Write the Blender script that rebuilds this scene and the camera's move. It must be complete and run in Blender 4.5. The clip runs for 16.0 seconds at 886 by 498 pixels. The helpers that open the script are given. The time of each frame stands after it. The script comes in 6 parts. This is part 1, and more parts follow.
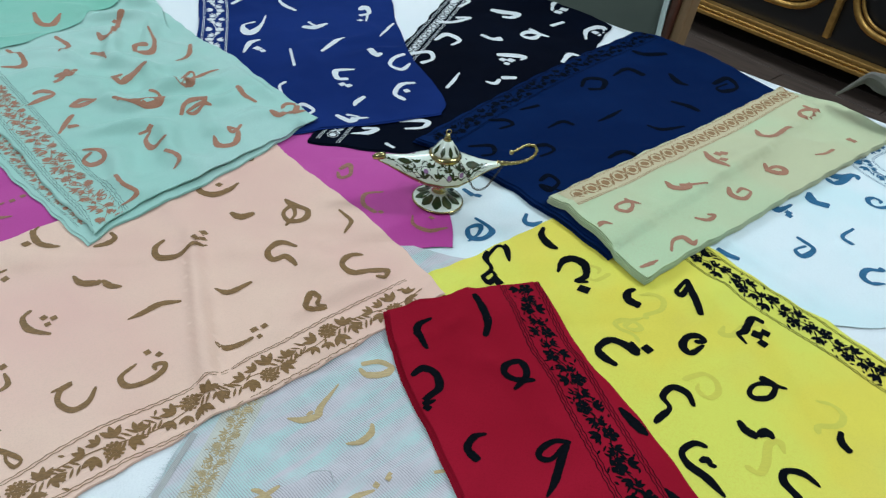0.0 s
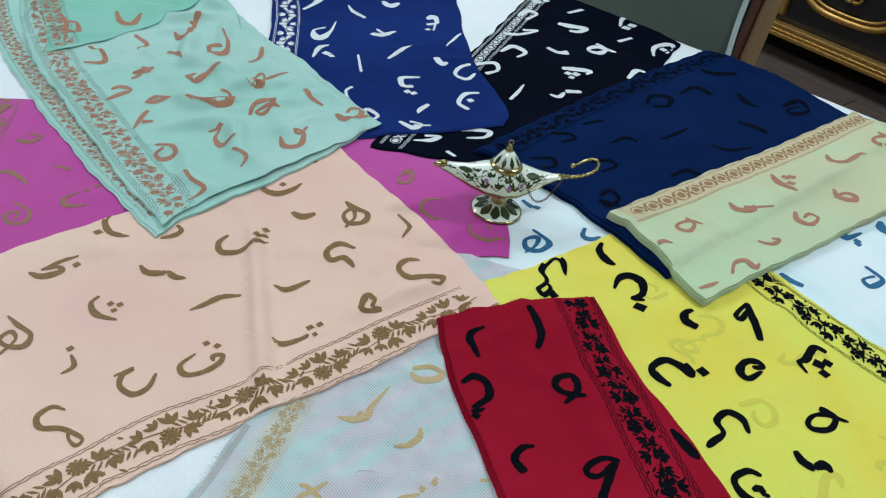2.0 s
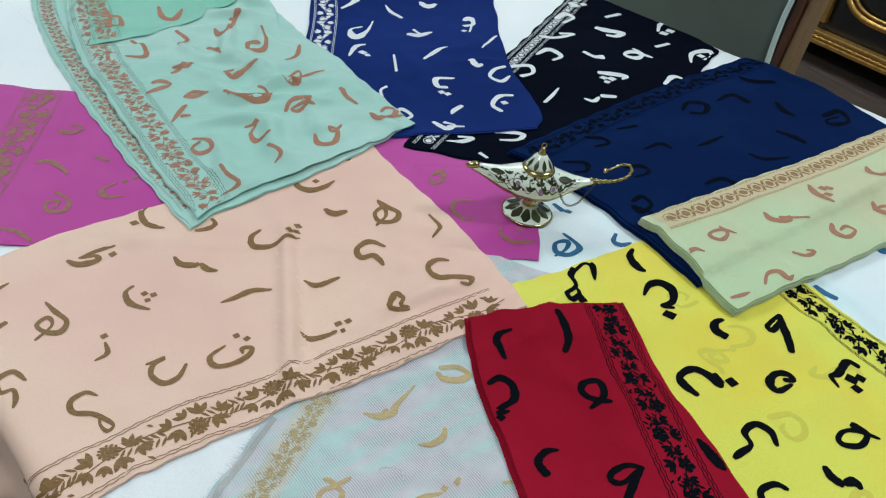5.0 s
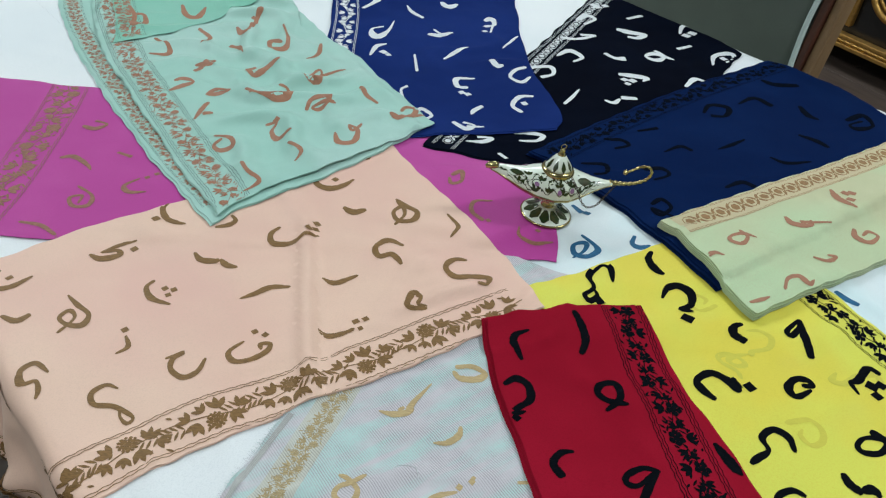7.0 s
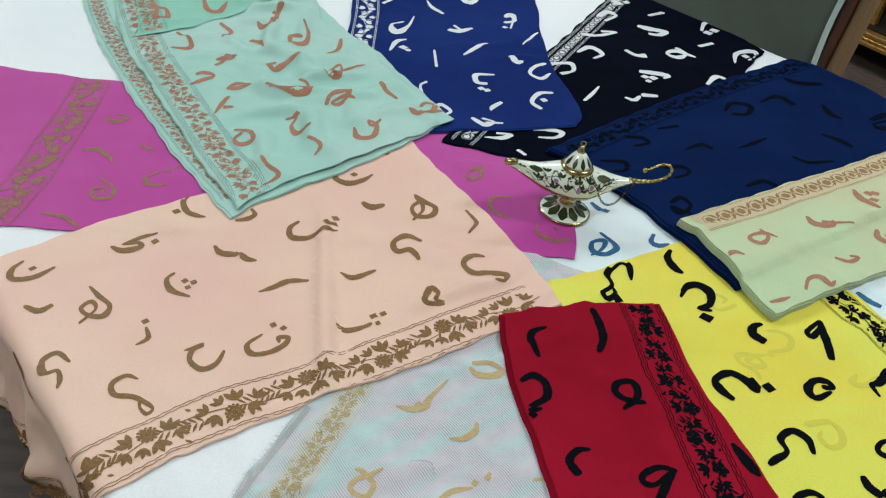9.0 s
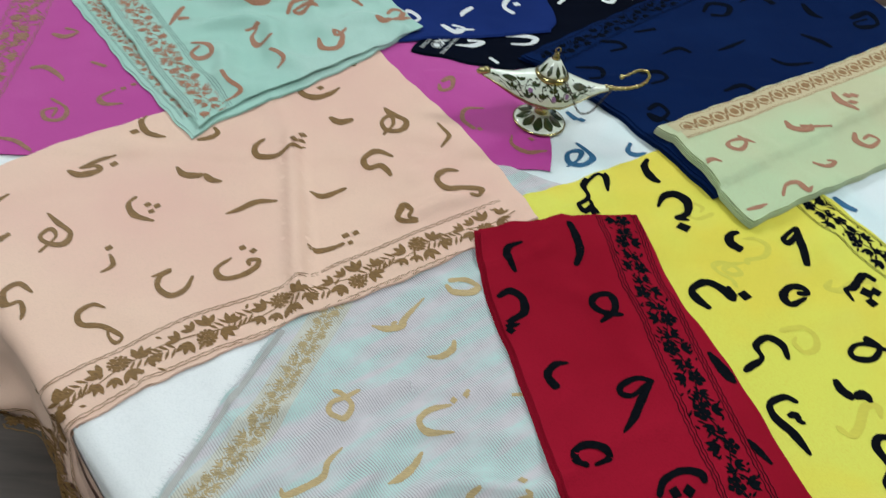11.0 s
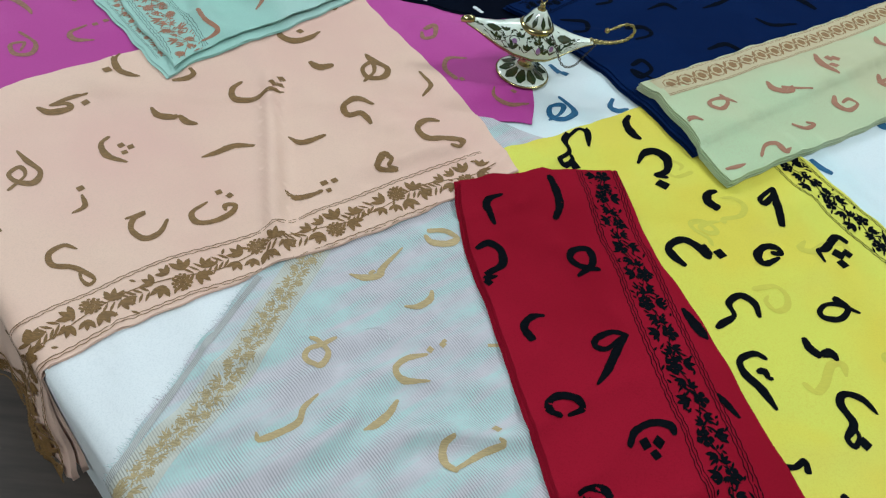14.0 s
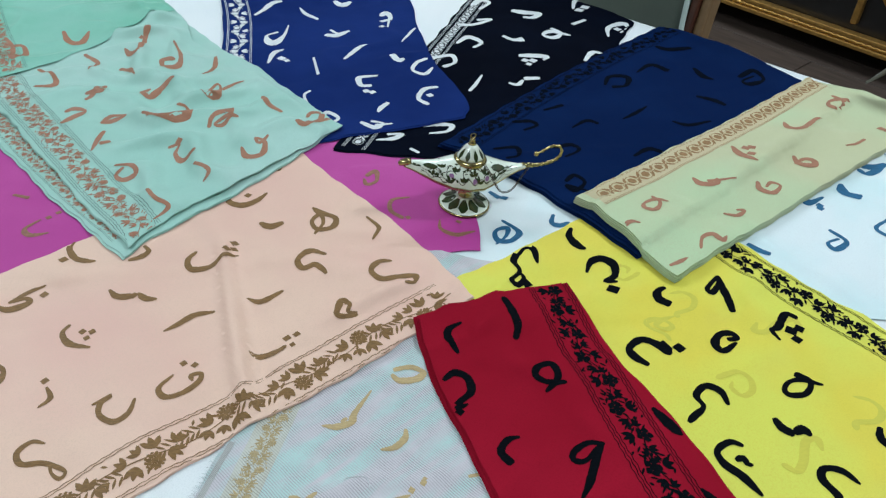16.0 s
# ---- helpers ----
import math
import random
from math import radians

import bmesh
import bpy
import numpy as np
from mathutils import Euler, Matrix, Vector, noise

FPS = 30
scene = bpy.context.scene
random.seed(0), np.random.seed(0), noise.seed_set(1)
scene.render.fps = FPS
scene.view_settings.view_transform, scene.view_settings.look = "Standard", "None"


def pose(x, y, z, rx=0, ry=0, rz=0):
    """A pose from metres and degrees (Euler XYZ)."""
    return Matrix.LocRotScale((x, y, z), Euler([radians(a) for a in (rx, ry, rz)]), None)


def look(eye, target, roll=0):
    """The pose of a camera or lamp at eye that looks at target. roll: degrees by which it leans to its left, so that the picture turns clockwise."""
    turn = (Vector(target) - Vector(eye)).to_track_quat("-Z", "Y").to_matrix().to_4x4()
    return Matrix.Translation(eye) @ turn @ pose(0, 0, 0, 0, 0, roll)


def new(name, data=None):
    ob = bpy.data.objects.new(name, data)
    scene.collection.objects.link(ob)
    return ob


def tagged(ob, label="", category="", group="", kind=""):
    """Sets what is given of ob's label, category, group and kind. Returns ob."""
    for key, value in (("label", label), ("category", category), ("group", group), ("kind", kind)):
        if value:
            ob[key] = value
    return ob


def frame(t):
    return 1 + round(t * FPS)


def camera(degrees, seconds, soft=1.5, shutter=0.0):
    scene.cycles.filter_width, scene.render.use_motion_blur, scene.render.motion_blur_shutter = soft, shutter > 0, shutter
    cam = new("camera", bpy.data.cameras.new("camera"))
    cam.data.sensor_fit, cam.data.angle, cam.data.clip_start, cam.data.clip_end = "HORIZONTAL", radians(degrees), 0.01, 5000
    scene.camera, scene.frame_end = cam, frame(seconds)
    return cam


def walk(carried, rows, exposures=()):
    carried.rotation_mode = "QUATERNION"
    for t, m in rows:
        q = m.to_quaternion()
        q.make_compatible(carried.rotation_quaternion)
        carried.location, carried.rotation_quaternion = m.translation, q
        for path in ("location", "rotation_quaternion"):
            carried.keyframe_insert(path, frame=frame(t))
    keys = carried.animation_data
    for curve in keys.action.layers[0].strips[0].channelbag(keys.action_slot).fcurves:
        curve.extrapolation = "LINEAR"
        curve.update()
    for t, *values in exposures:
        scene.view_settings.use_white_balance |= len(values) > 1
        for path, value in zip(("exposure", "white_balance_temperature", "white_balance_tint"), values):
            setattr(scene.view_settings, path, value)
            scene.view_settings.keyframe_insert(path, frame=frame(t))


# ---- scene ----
cam = camera(60.3, 16.0, soft=1.2, shutter=0.4)
PATH = [
    (0, (0.016, 0.023, 1.296), (0.255, 1.561, 0.041), 5.7),
    (0.5, (0.013, 0.021, 1.296), (0.194, 1.575, 0.049), 6.1),
    (1, (0.013, 0.021, 1.295), (0.155, 1.58, 0.052), 5.8),
    (1.5, (0.012, 0.02, 1.296), (0.131, 1.581, 0.051), 5.7),
    (2, (0.011, 0.019, 1.295), (0.113, 1.582, 0.052), 5.6),
    (2.5, (0.011, 0.018, 1.295), (0.098, 1.582, 0.052), 5.6),
    (3, (0.01, 0.018, 1.296), (0.086, 1.582, 0.051), 5.6),
    (3.5, (0.011, 0.018, 1.296), (0.074, 1.582, 0.051), 5.5),
    (4, (0.011, 0.018, 1.296), (0.062, 1.582, 0.05), 5.6),
    (6.5, (0.008, 0.015, 1.295), (0.0, 1.578, 0.048), 5.5),
    (7, (0.009, 0.015, 1.296), (-0.009, 1.577, 0.047), 5.5),
    (7.5, (0.008, 0.014, 1.296), (-0.023, 1.575, 0.046), 5.6),
    (8, (0.007, 0.014, 1.296), (-0.041, 1.573, 0.044), 5.7),
    (10.5, (0.007, 0.02, 1.295), (-0.042, 1.489, -0.062), 4.6),
    (11, (0.008, 0.032, 1.286), (0.037, 1.435, -0.139), 5.9),
    (11.5, (0.008, 0.035, 1.28), (0.139, 1.37, -0.203), 8.5),
    (12, (0.008, 0.035, 1.281), (0.159, 1.351, -0.218), 9.1),
    (12.5, (0.009, 0.034, 1.281), (0.159, 1.351, -0.216), 9.3),
    (13, (0.009, 0.032, 1.28), (0.154, 1.354, -0.214), 9.5),
    (13.5, (0.003, 0.031, 1.28), (0.14, 1.354, -0.214), 10.2),
    (14, (0.003, 0.031, 1.28), (0.114, 1.352, -0.218), 10.1),
    (14.5, (0.006, 0.029, 1.282), (0.113, 1.368, -0.2), 8.4),
    (15, (0.013, 0.031, 1.294), (0.157, 1.455, -0.103), 5.0),
    (15.5, (0.015, 0.026, 1.299), (0.186, 1.532, -0.007), 3.1),
    (16, (0.015, 0.023, 1.302), (0.183, 1.567, 0.043), 2.4),
]
EXPOSURE = [(0.0, -0.08, 6000, 9), (3.5, -0.07, 6250, 10), (7.0, -0.08, 6450, 11), (10.5, -0.02, 6750, 13), (11.5, -0.10, 6450, 10), (12.5, -0.12, 6300, 9), (16.0, -0.05, 6150, 10)]
walk(cam, [(t, look(eye, target, roll)) for t, eye, target, roll in PATH], EXPOSURE)

# ---------------------------------------------------------------- world and lights
world = bpy.data.worlds.new("room_world")
scene.world = world
world.use_nodes = True
world.node_tree.nodes["Background"].inputs["Color"].default_value = (0.75, 0.88, 1.0, 1)
world.node_tree.nodes["Background"].inputs["Strength"].default_value = 0.05

CEILING = 2.9
# added overhead lamps, all out of view; places and powers are invented
LAMPS = [(-1.9, 2.4, 45.0), (0.6, 3.3, 35.0), (1.9, 0.9, 40.0), (-0.9, -0.6, 27.0)]
LAMP_COLOUR = (0.86, 0.97, 1.0)
for lx, ly, power in LAMPS:
    data = bpy.data.lights.new("unseen_panel_light", "AREA")
    data.shape, data.size, data.size_y = "RECTANGLE", 1.15, 0.55
    data.energy, data.color = power, LAMP_COLOUR
    lamp_ob = new("unseen_panel_light", data)
    lamp_ob.location = (lx, ly, CEILING - 0.03)

# ---------------------------------------------------------------- materials


def nodes_of(name):
    m = bpy.data.materials.new(name)
    m.use_nodes = True
    return m, m.node_tree.nodes, m.node_tree.links, m.node_tree.nodes["Principled BSDF"]


def node(ns, kind, **values):
    n = ns.new(kind)
    for key, value in values.items():
        n.inputs[key.replace("_", " ")].default_value = value
    return n


def mix_colour(ns, ls, fac, a, b):
    n = ns.new("ShaderNodeMix")
    n.data_type = "RGBA"
    ls.new(fac, n.inputs[0])
    for slot, c in ((6, a), (7, b)):
        if isinstance(c, tuple):
            n.inputs[slot].default_value = (*c, 1)
        else:
            ls.new(c, n.inputs[slot])
    return n.outputs[2]


def ramp(ns, ls, fac, lo, hi):
    n = ns.new("ShaderNodeMapRange")
    n.inputs["From Min"].default_value, n.inputs["From Max"].default_value = lo, hi
    ls.new(fac, n.inputs["Value"])
    return n.outputs["Result"]


def cloth_material(name, colour, other, rough=0.75, sheen=0.25, weave=0.00012, twill=0.0, rib=0.52, blotch=5.0, low=0.42, high=0.62, stretch=(1, 1, 1), turn=0.0):
    """Woven cloth: two tints that drift into each other, fine thread grain and a faint slub."""
    m, ns, ls, bsdf = nodes_of(name)
    co = ns.new("ShaderNodeTexCoord")
    spin = ns.new("ShaderNodeMapping")
    spin.inputs["Rotation"].default_value = (0, 0, radians(turn))
    ls.new(co.outputs["Object"], spin.inputs["Vector"])
    mp = ns.new("ShaderNodeMapping")
    mp.inputs["Scale"].default_value = stretch
    ls.new(spin.outputs["Vector"], mp.inputs["Vector"])
    big = node(ns, "ShaderNodeTexNoise", Scale=blotch, Detail=3.0, Roughness=0.55)
    ls.new(mp.outputs["Vector"], big.inputs["Vector"])
    base = mix_colour(ns, ls, ramp(ns, ls, big.outputs["Fac"], low, high), colour, other)
    fine = node(ns, "ShaderNodeTexNoise", Scale=700.0, Detail=2.0, Roughness=0.7)
    ls.new(co.outputs["Object"], fine.inputs["Vector"])
    dark = tuple(c * 0.87 for c in colour)
    grain = ramp(ns, ls, fine.outputs["Fac"], 0.45, 0.95)
    base = mix_colour(ns, ls, grain, base, dark)
    height = fine.outputs["Fac"]
    if twill:
        wave = node(ns, "ShaderNodeTexWave", Scale=twill, Distortion=0.6, Detail=1.0)
        wave.inputs["Detail Scale"].default_value = 2.0
        wave.bands_direction = "X"
        mp2 = ns.new("ShaderNodeMapping")
        mp2.inputs["Rotation"].default_value = (0, 0, radians(-42))
        ls.new(co.outputs["Object"], mp2.inputs["Vector"])
        ls.new(mp2.outputs["Vector"], wave.inputs["Vector"])
        line = ramp(ns, ls, wave.outputs["Fac"], 0.35, 0.95)
        worn = node(ns, "ShaderNodeTexNoise", Scale=34.0, Detail=2.0)
        ls.new(co.outputs["Object"], worn.inputs["Vector"])
        faded = ns.new("ShaderNodeMath")
        faded.operation = "MULTIPLY"
        ls.new(line, faded.inputs[0])
        ls.new(ramp(ns, ls, worn.outputs["Fac"], 0.30, 0.62), faded.inputs[1])
        base = mix_colour(ns, ls, faded.outputs[0], base, tuple(c * rib for c in colour))
    bump = node(ns, "ShaderNodeBump", Strength=0.5, Distance=weave)
    ls.new(height, bump.inputs["Height"])
    ls.new(bump.outputs["Normal"], bsdf.inputs["Normal"])
    ls.new(base, bsdf.inputs["Base Color"])
    bsdf.inputs["Roughness"].default_value = rough
    bsdf.inputs["Sheen Weight"].default_value = sheen * 0.25
    bsdf.inputs["Sheen Roughness"].default_value = 0.4
    bsdf.inputs["Specular IOR Level"].default_value = 0.02 if max(colour) < 0.3 else 0.15
    return m


def thread_material(name, colour, shine=0.35, vary=0.6, metal=0.0, lift=0.00025):
    """Embroidery or print laid in short parallel stitches."""
    m, ns, ls, bsdf = nodes_of(name)
    co = ns.new("ShaderNodeTexCoord")
    mp = ns.new("ShaderNodeMapping")
    mp.inputs["Scale"].default_value = (0.22, 1, 1)
    mp.inputs["Rotation"].default_value = (0, 0, radians(35))
    ls.new(co.outputs["Object"], mp.inputs["Vector"])
    fine = node(ns, "ShaderNodeTexNoise", Scale=900.0, Detail=2.0, Roughness=0.6)
    ls.new(mp.outputs["Vector"], fine.inputs["Vector"])
    base = mix_colour(ns, ls, ramp(ns, ls, fine.outputs["Fac"], 0.35, 0.7), tuple(c * vary for c in colour), colour)
    ls.new(base, bsdf.inputs["Base Color"])
    bump = node(ns, "ShaderNodeBump", Strength=0.6, Distance=lift)
    ls.new(fine.outputs["Fac"], bump.inputs["Height"])
    ls.new(bump.outputs["Normal"], bsdf.inputs["Normal"])
    bsdf.inputs["Roughness"].default_value = 0.75 - shine * 0.4
    bsdf.inputs["Metallic"].default_value = metal
    bsdf.inputs["Specular IOR Level"].default_value = 0.02 if max(colour) < 0.02 else 0.1 + 0.35 * shine
    return m


def plain_material(name, colour, other=None, rough=0.5, metal=0.0, scale=40.0, bump_by=0.0, coat=0.0, stretch=(1, 1, 1)):
    m, ns, ls, bsdf = nodes_of(name)
    co = ns.new("ShaderNodeTexCoord")
    mp = ns.new("ShaderNodeMapping")
    mp.inputs["Scale"].default_value = stretch
    ls.new(co.outputs["Object"], mp.inputs["Vector"])
    big = node(ns, "ShaderNodeTexNoise", Scale=scale, Detail=5.0, Roughness=0.6)
    ls.new(mp.outputs["Vector"], big.inputs["Vector"])
    other = other or tuple(c * 0.7 for c in colour)
    ls.new(mix_colour(ns, ls, ramp(ns, ls, big.outputs["Fac"], 0.35, 0.68), colour, other), bsdf.inputs["Base Color"])
    rg = ns.new("ShaderNodeMapRange")
    rg.inputs["To Min"].default_value, rg.inputs["To Max"].default_value = rough * 0.8, min(1, rough * 1.25)
    ls.new(big.outputs["Fac"], rg.inputs["Value"])
    ls.new(rg.outputs["Result"], bsdf.inputs["Roughness"])
    bsdf.inputs["Metallic"].default_value = metal
    bsdf.inputs["Coat Weight"].default_value = coat
    if bump_by:
        bump = node(ns, "ShaderNodeBump", Strength=0.5, Distance=bump_by)
        ls.new(big.outputs["Fac"], bump.inputs["Height"])
        ls.new(bump.outputs["Normal"], bsdf.inputs["Normal"])
    return m


M_TABLECLOTH = cloth_material("white_table_linen", (0.74, 0.78, 0.80), (0.80, 0.82, 0.83), rough=0.85, blotch=3)
M_PEACH = cloth_material("peach_silk", (0.79, 0.545, 0.43), (0.76, 0.475, 0.395), rough=0.5, sheen=0.4, blotch=5, low=0.40, high=0.66)
M_GREEN = cloth_material("mint_silk", (0.34, 0.575, 0.50), (0.40, 0.60, 0.54), rough=0.45, sheen=0.4, blotch=7)
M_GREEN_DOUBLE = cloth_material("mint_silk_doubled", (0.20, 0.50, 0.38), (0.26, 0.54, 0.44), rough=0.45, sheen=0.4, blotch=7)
M_PINK = cloth_material("magenta_silk", (0.45, 0.055, 0.29), (0.50, 0.08, 0.33), rough=0.6, sheen=0.3)
M_BLUE = cloth_material("royal_blue_crepe", (0.008, 0.022, 0.120), (0.011, 0.029, 0.150), rough=0.8, sheen=0.0)
M_BLACK = cloth_material("black_crepe", (0.0014, 0.0025, 0.007), (0.002, 0.004, 0.011), rough=0.85, sheen=0.0)
M_NAVY = cloth_material("navy_crepe", (0.0024, 0.0115, 0.056), (0.0035, 0.0155, 0.070), rough=0.8, sheen=0.0)
M_OLIVE = cloth_material("pistachio_silk", (0.52, 0.53, 0.33), (0.47, 0.60, 0.37), rough=0.45, sheen=0.4, blotch=4)
M_YELLOW = cloth_material("yellow_silk", (0.73, 0.62, 0.075), (0.68, 0.68, 0.10), rough=0.5, sheen=0.3, blotch=6, low=0.44, high=0.60)
M_RED = cloth_material("crimson_crepe", (0.26, 0.006, 0.019), (0.31, 0.008, 0.025), rough=0.75, sheen=0.0)
M_WHITE = cloth_material("white_silk", (0.72, 0.79, 0.81), (0.62, 0.77, 0.79), rough=0.55, sheen=0.4, blotch=6)
M_SHEER = cloth_material("pale_twill", (0.60, 0.565, 0.60), (0.46, 0.64, 0.615), rough=0.7, sheen=0.3, twill=150.0, rib=0.58, blotch=9, low=0.40, high=0.58, stretch=(1, 6.5, 1), turn=-38)
M_SHEER_BAND = cloth_material("olive_grey_band", (0.56, 0.555, 0.49), (0.60, 0.61, 0.56), rough=0.7, blotch=40, twill=150.0)
M_SAND = cloth_material("sand_silk", (0.56, 0.475, 0.30), (0.52, 0.46, 0.28), rough=0.5, sheen=0.4)
M_BEIGE = cloth_material("beige_gauze", (0.17, 0.16, 0.145), (0.21, 0.20, 0.18), rough=0.7)

M_SELVEDGE = cloth_material("grey_selvedge", (0.42, 0.42, 0.41), (0.52, 0.52, 0.50), rough=0.8, twill=260.0)
T_GHOST = thread_material("yellow_seen_from_behind", (0.63, 0.57, 0.085), 0.1, 0.93, lift=0.0)
T_BROWN = thread_material("bronze_thread", (0.27, 0.145, 0.05), 0.5)
T_COPPER = thread_material("copper_thread", (0.41, 0.19, 0.115), 0.5, 0.75)
T_SLATE = thread_material("slate_green_thread", (0.10, 0.13, 0.115), 0.2, 0.7)
T_PINKGOLD = thread_material("dull_gold_thread", (0.345, 0.165, 0.11), 0.4)
T_WHITE = thread_material("white_thread", (0.72, 0.75, 0.76), 0.3, 0.85)
T_INK = thread_material("blue_black_thread", (0.0018, 0.0045, 0.012), 0.0, 0.6)
T_BLACK = thread_material("black_thread", (0.0045, 0.006, 0.009), 0.0, 0.5)
T_TAN = thread_material("tan_thread", (0.36, 0.20, 0.085), 0.4)
T_SEA = thread_material("sea_blue_thread", (0.03, 0.15, 0.30), 0.3)
T_OLDGOLD = thread_material("old_gold_thread", (0.52, 0.40, 0.21), 0.5, 0.6)
T_GOLD = thread_material("straw_gold_thread", (0.54, 0.40, 0.20), 0.6, 0.78)

M_BRASS = plain_material("polished_brass", (0.50, 0.43, 0.21), (0.34, 0.27, 0.11), rough=0.2, metal=1.0, scale=120)
M_ENAMEL = plain_material("white_enamel", (0.80, 0.86, 0.77), (0.72, 0.78, 0.66), rough=0.12, scale=90, coat=0.6)
M_ENAMEL_GREEN = plain_material("dark_green_enamel", (0.018, 0.045, 0.018), (0.05, 0.05, 0.015), rough=0.2, scale=150, coat=0.5)
M_ENAMEL_BROWN = plain_material("brown_enamel", (0.07, 0.045, 0.02), rough=0.25, scale=150, coat=0.4)
M_ENAMEL_VIOLET = plain_material("violet_enamel", (0.30, 0.14, 0.33), (0.40, 0.25, 0.40), rough=0.2, scale=150, coat=0.5)
M_CHAIN = plain_material("tarnished_chain", (0.10, 0.085, 0.06), rough=0.35, metal=1.0)
M_WOOD = plain_material("red_brown_wood", (0.11, 0.034, 0.016), (0.055, 0.017, 0.009), rough=0.35, scale=18, stretch=(1, 1, 0.1), coat=0.3)
M_WOOD_LIGHT = plain_material("oak_brown_wood", (0.27, 0.165, 0.080), (0.19, 0.11, 0.05), rough=0.45, scale=18, stretch=(1, 1, 0.1))
M_SAGE = cloth_material("sage_satin", (0.115, 0.135, 0.115), (0.135, 0.16, 0.135), rough=0.4, sheen=0.3)
M_PIPING = cloth_material("pale_sage_piping", (0.50, 0.60, 0.56), (0.56, 0.66, 0.62), rough=0.5)
M_LACQUER = plain_material("black_lacquer", (0.006, 0.006, 0.007), (0.010, 0.010, 0.011), rough=0.3, scale=8, coat=0.3)
M_GILT = plain_material("gilt_wood", (0.50, 0.29, 0.075), (0.34, 0.18, 0.045), rough=0.38, metal=0.75, scale=60, bump_by=0.001)
M_FLOOR = plain_material("dark_floor_boards", (0.085, 0.060, 0.048), (0.052, 0.037, 0.030), rough=0.5, scale=5, stretch=(1, 8, 1))
M_WALL = plain_material("cream_plaster", (0.62, 0.60, 0.54), (0.58, 0.56, 0.50), rough=0.9, scale=3, bump_by=0.0006)
M_CEILING = plain_material("white_ceiling_paint", (0.80, 0.80, 0.78), (0.77, 0.77, 0.75), rough=0.95, scale=3)
M_TABLE = plain_material("table_wood", (0.12, 0.06, 0.03), rough=0.5, scale=12, stretch=(1, 8, 1))
# glow of the added ceiling panels
M_PANEL, _ns, _ls, _b = nodes_of("lit_diffuser")
_b.inputs["Emission Color"].default_value = (*LAMP_COLOUR, 1)
_b.inputs["Emission Strength"].default_value = 2.0

# ---------------------------------------------------------------- building helpers


def mesh_from(name, verts, faces, material, smooth=True):
    me = bpy.data.meshes.new(name)
    me.from_pydata([tuple(map(float, v)) for v in verts], [], [tuple(map(int, f)) for f in faces])
    me.materials.append(material)
    if smooth:
        me.shade_smooth()
    me.update()
    return me


def link_part(name, me, parent, label=""):
    ob = new(name, me)
    ob.parent = parent
    return tagged(ob, label) if label else ob


def part(name, bm, material, parent, label="", smooth=False):
    me = bpy.data.meshes.new(name)
    bm.to_mesh(me)
    bm.free()
    me.materials.append(material)
    if smooth:
        me.shade_smooth()
    return link_part(name, me, parent, label)


def thing(name, label, category, group="", kind="", at=None):
    ob = new(name)
    ob.empty_display_size = 0.05
    if at is not None:
        ob.matrix_basis = at
    return tagged(ob, label, category, group, kind)


def block(bm, size, m=Matrix(), bevel=0.0):
    got = bmesh.ops.create_cube(bm, size=1, matrix=m @ Matrix.Diagonal((*size, 1)))
    if bevel:
        edges = list({e for v in got["verts"] for e in v.link_edges})
        bmesh.ops.bevel(bm, geom=edges, offset=bevel, segments=2, affect="EDGES", profile=0.5)
    return bm


def smooth_line(points, step):
    """Catmull-Rom through the points, at about even steps."""
    p = np.array(points, float)
    if len(p) == 2:
        n = max(2, int(np.linalg.norm(p[1] - p[0]) / step) + 1)
        return p[0] + (p[1] - p[0]) * np.linspace(0, 1, n)[:, None]
    q = np.vstack([2 * p[0] - p[1], p, 2 * p[-1] - p[-2]])
    out = []
    for i in range(len(p) - 1):
        a, b, c, d = q[i:i + 4]
        n = max(2, int(np.linalg.norm(c - b) / step))
        t = (np.arange(n) / n)[:, None]
        out.append(0.5 * (2 * b + (c - a) * t + (2 * a - 5 * b + 4 * c - d) * t ** 2 + (3 * b - a - 3 * c + d) * t ** 3))
    out.append(p[-1:])
    return np.vstack(out)


def at_even(line, n):
    d = np.r_[0, np.cumsum(np.linalg.norm(np.diff(line, axis=0), axis=1))]
    s = np.linspace(0, d[-1], n)
    return np.stack([np.interp(s, d, line[:, k]) for k in range(line.shape[1])], 1)


def tube(line, radius, sides=8, twist=0.0, lobes=0, closed=False):
    """Verts and faces of a round or ribbed tube along a 3D line."""
    line = np.array(line, float)
    n = len(line)
    rad = np.broadcast_to(np.array(radius, float), (n,))
    verts, faces = [], []
    up = Vector((0, 0, 1))
    prev = None
    for i in range(n):
        a, b = line[(i - 1) % n] if closed or i else line[0], line[(i + 1) % n] if closed or i < n - 1 else line[-1]
        d = Vector(b - a).normalized()
        side = d.cross(up if prev is None else prev)
        if side.length < 1e-4:
            side = d.cross(Vector((1, 0, 0)))
        side.normalize()
        nor = side.cross(d).normalized()
        prev = nor
        for k in range(sides):
            th = 2 * math.pi * k / sides
            r = float(rad[i]) * (1 + (0.22 * math.cos(lobes * th + twist * i) if lobes else 0))
            verts.append(Vector(line[i]) + r * (math.cos(th) * side + math.sin(th) * nor))
    rows = n if closed else n - 1
    for i in range(rows):
        for k in range(sides):
            j, l = (i + 1) % n, (k + 1) % sides
            faces.append((i * sides + k, i * sides + l, j * sides + l, j * sides + k))
    if not closed:
        faces.append(tuple(range(sides))[::-1])
        faces.append(tuple((n - 1) * sides + k for k in range(sides)))
    return verts, faces


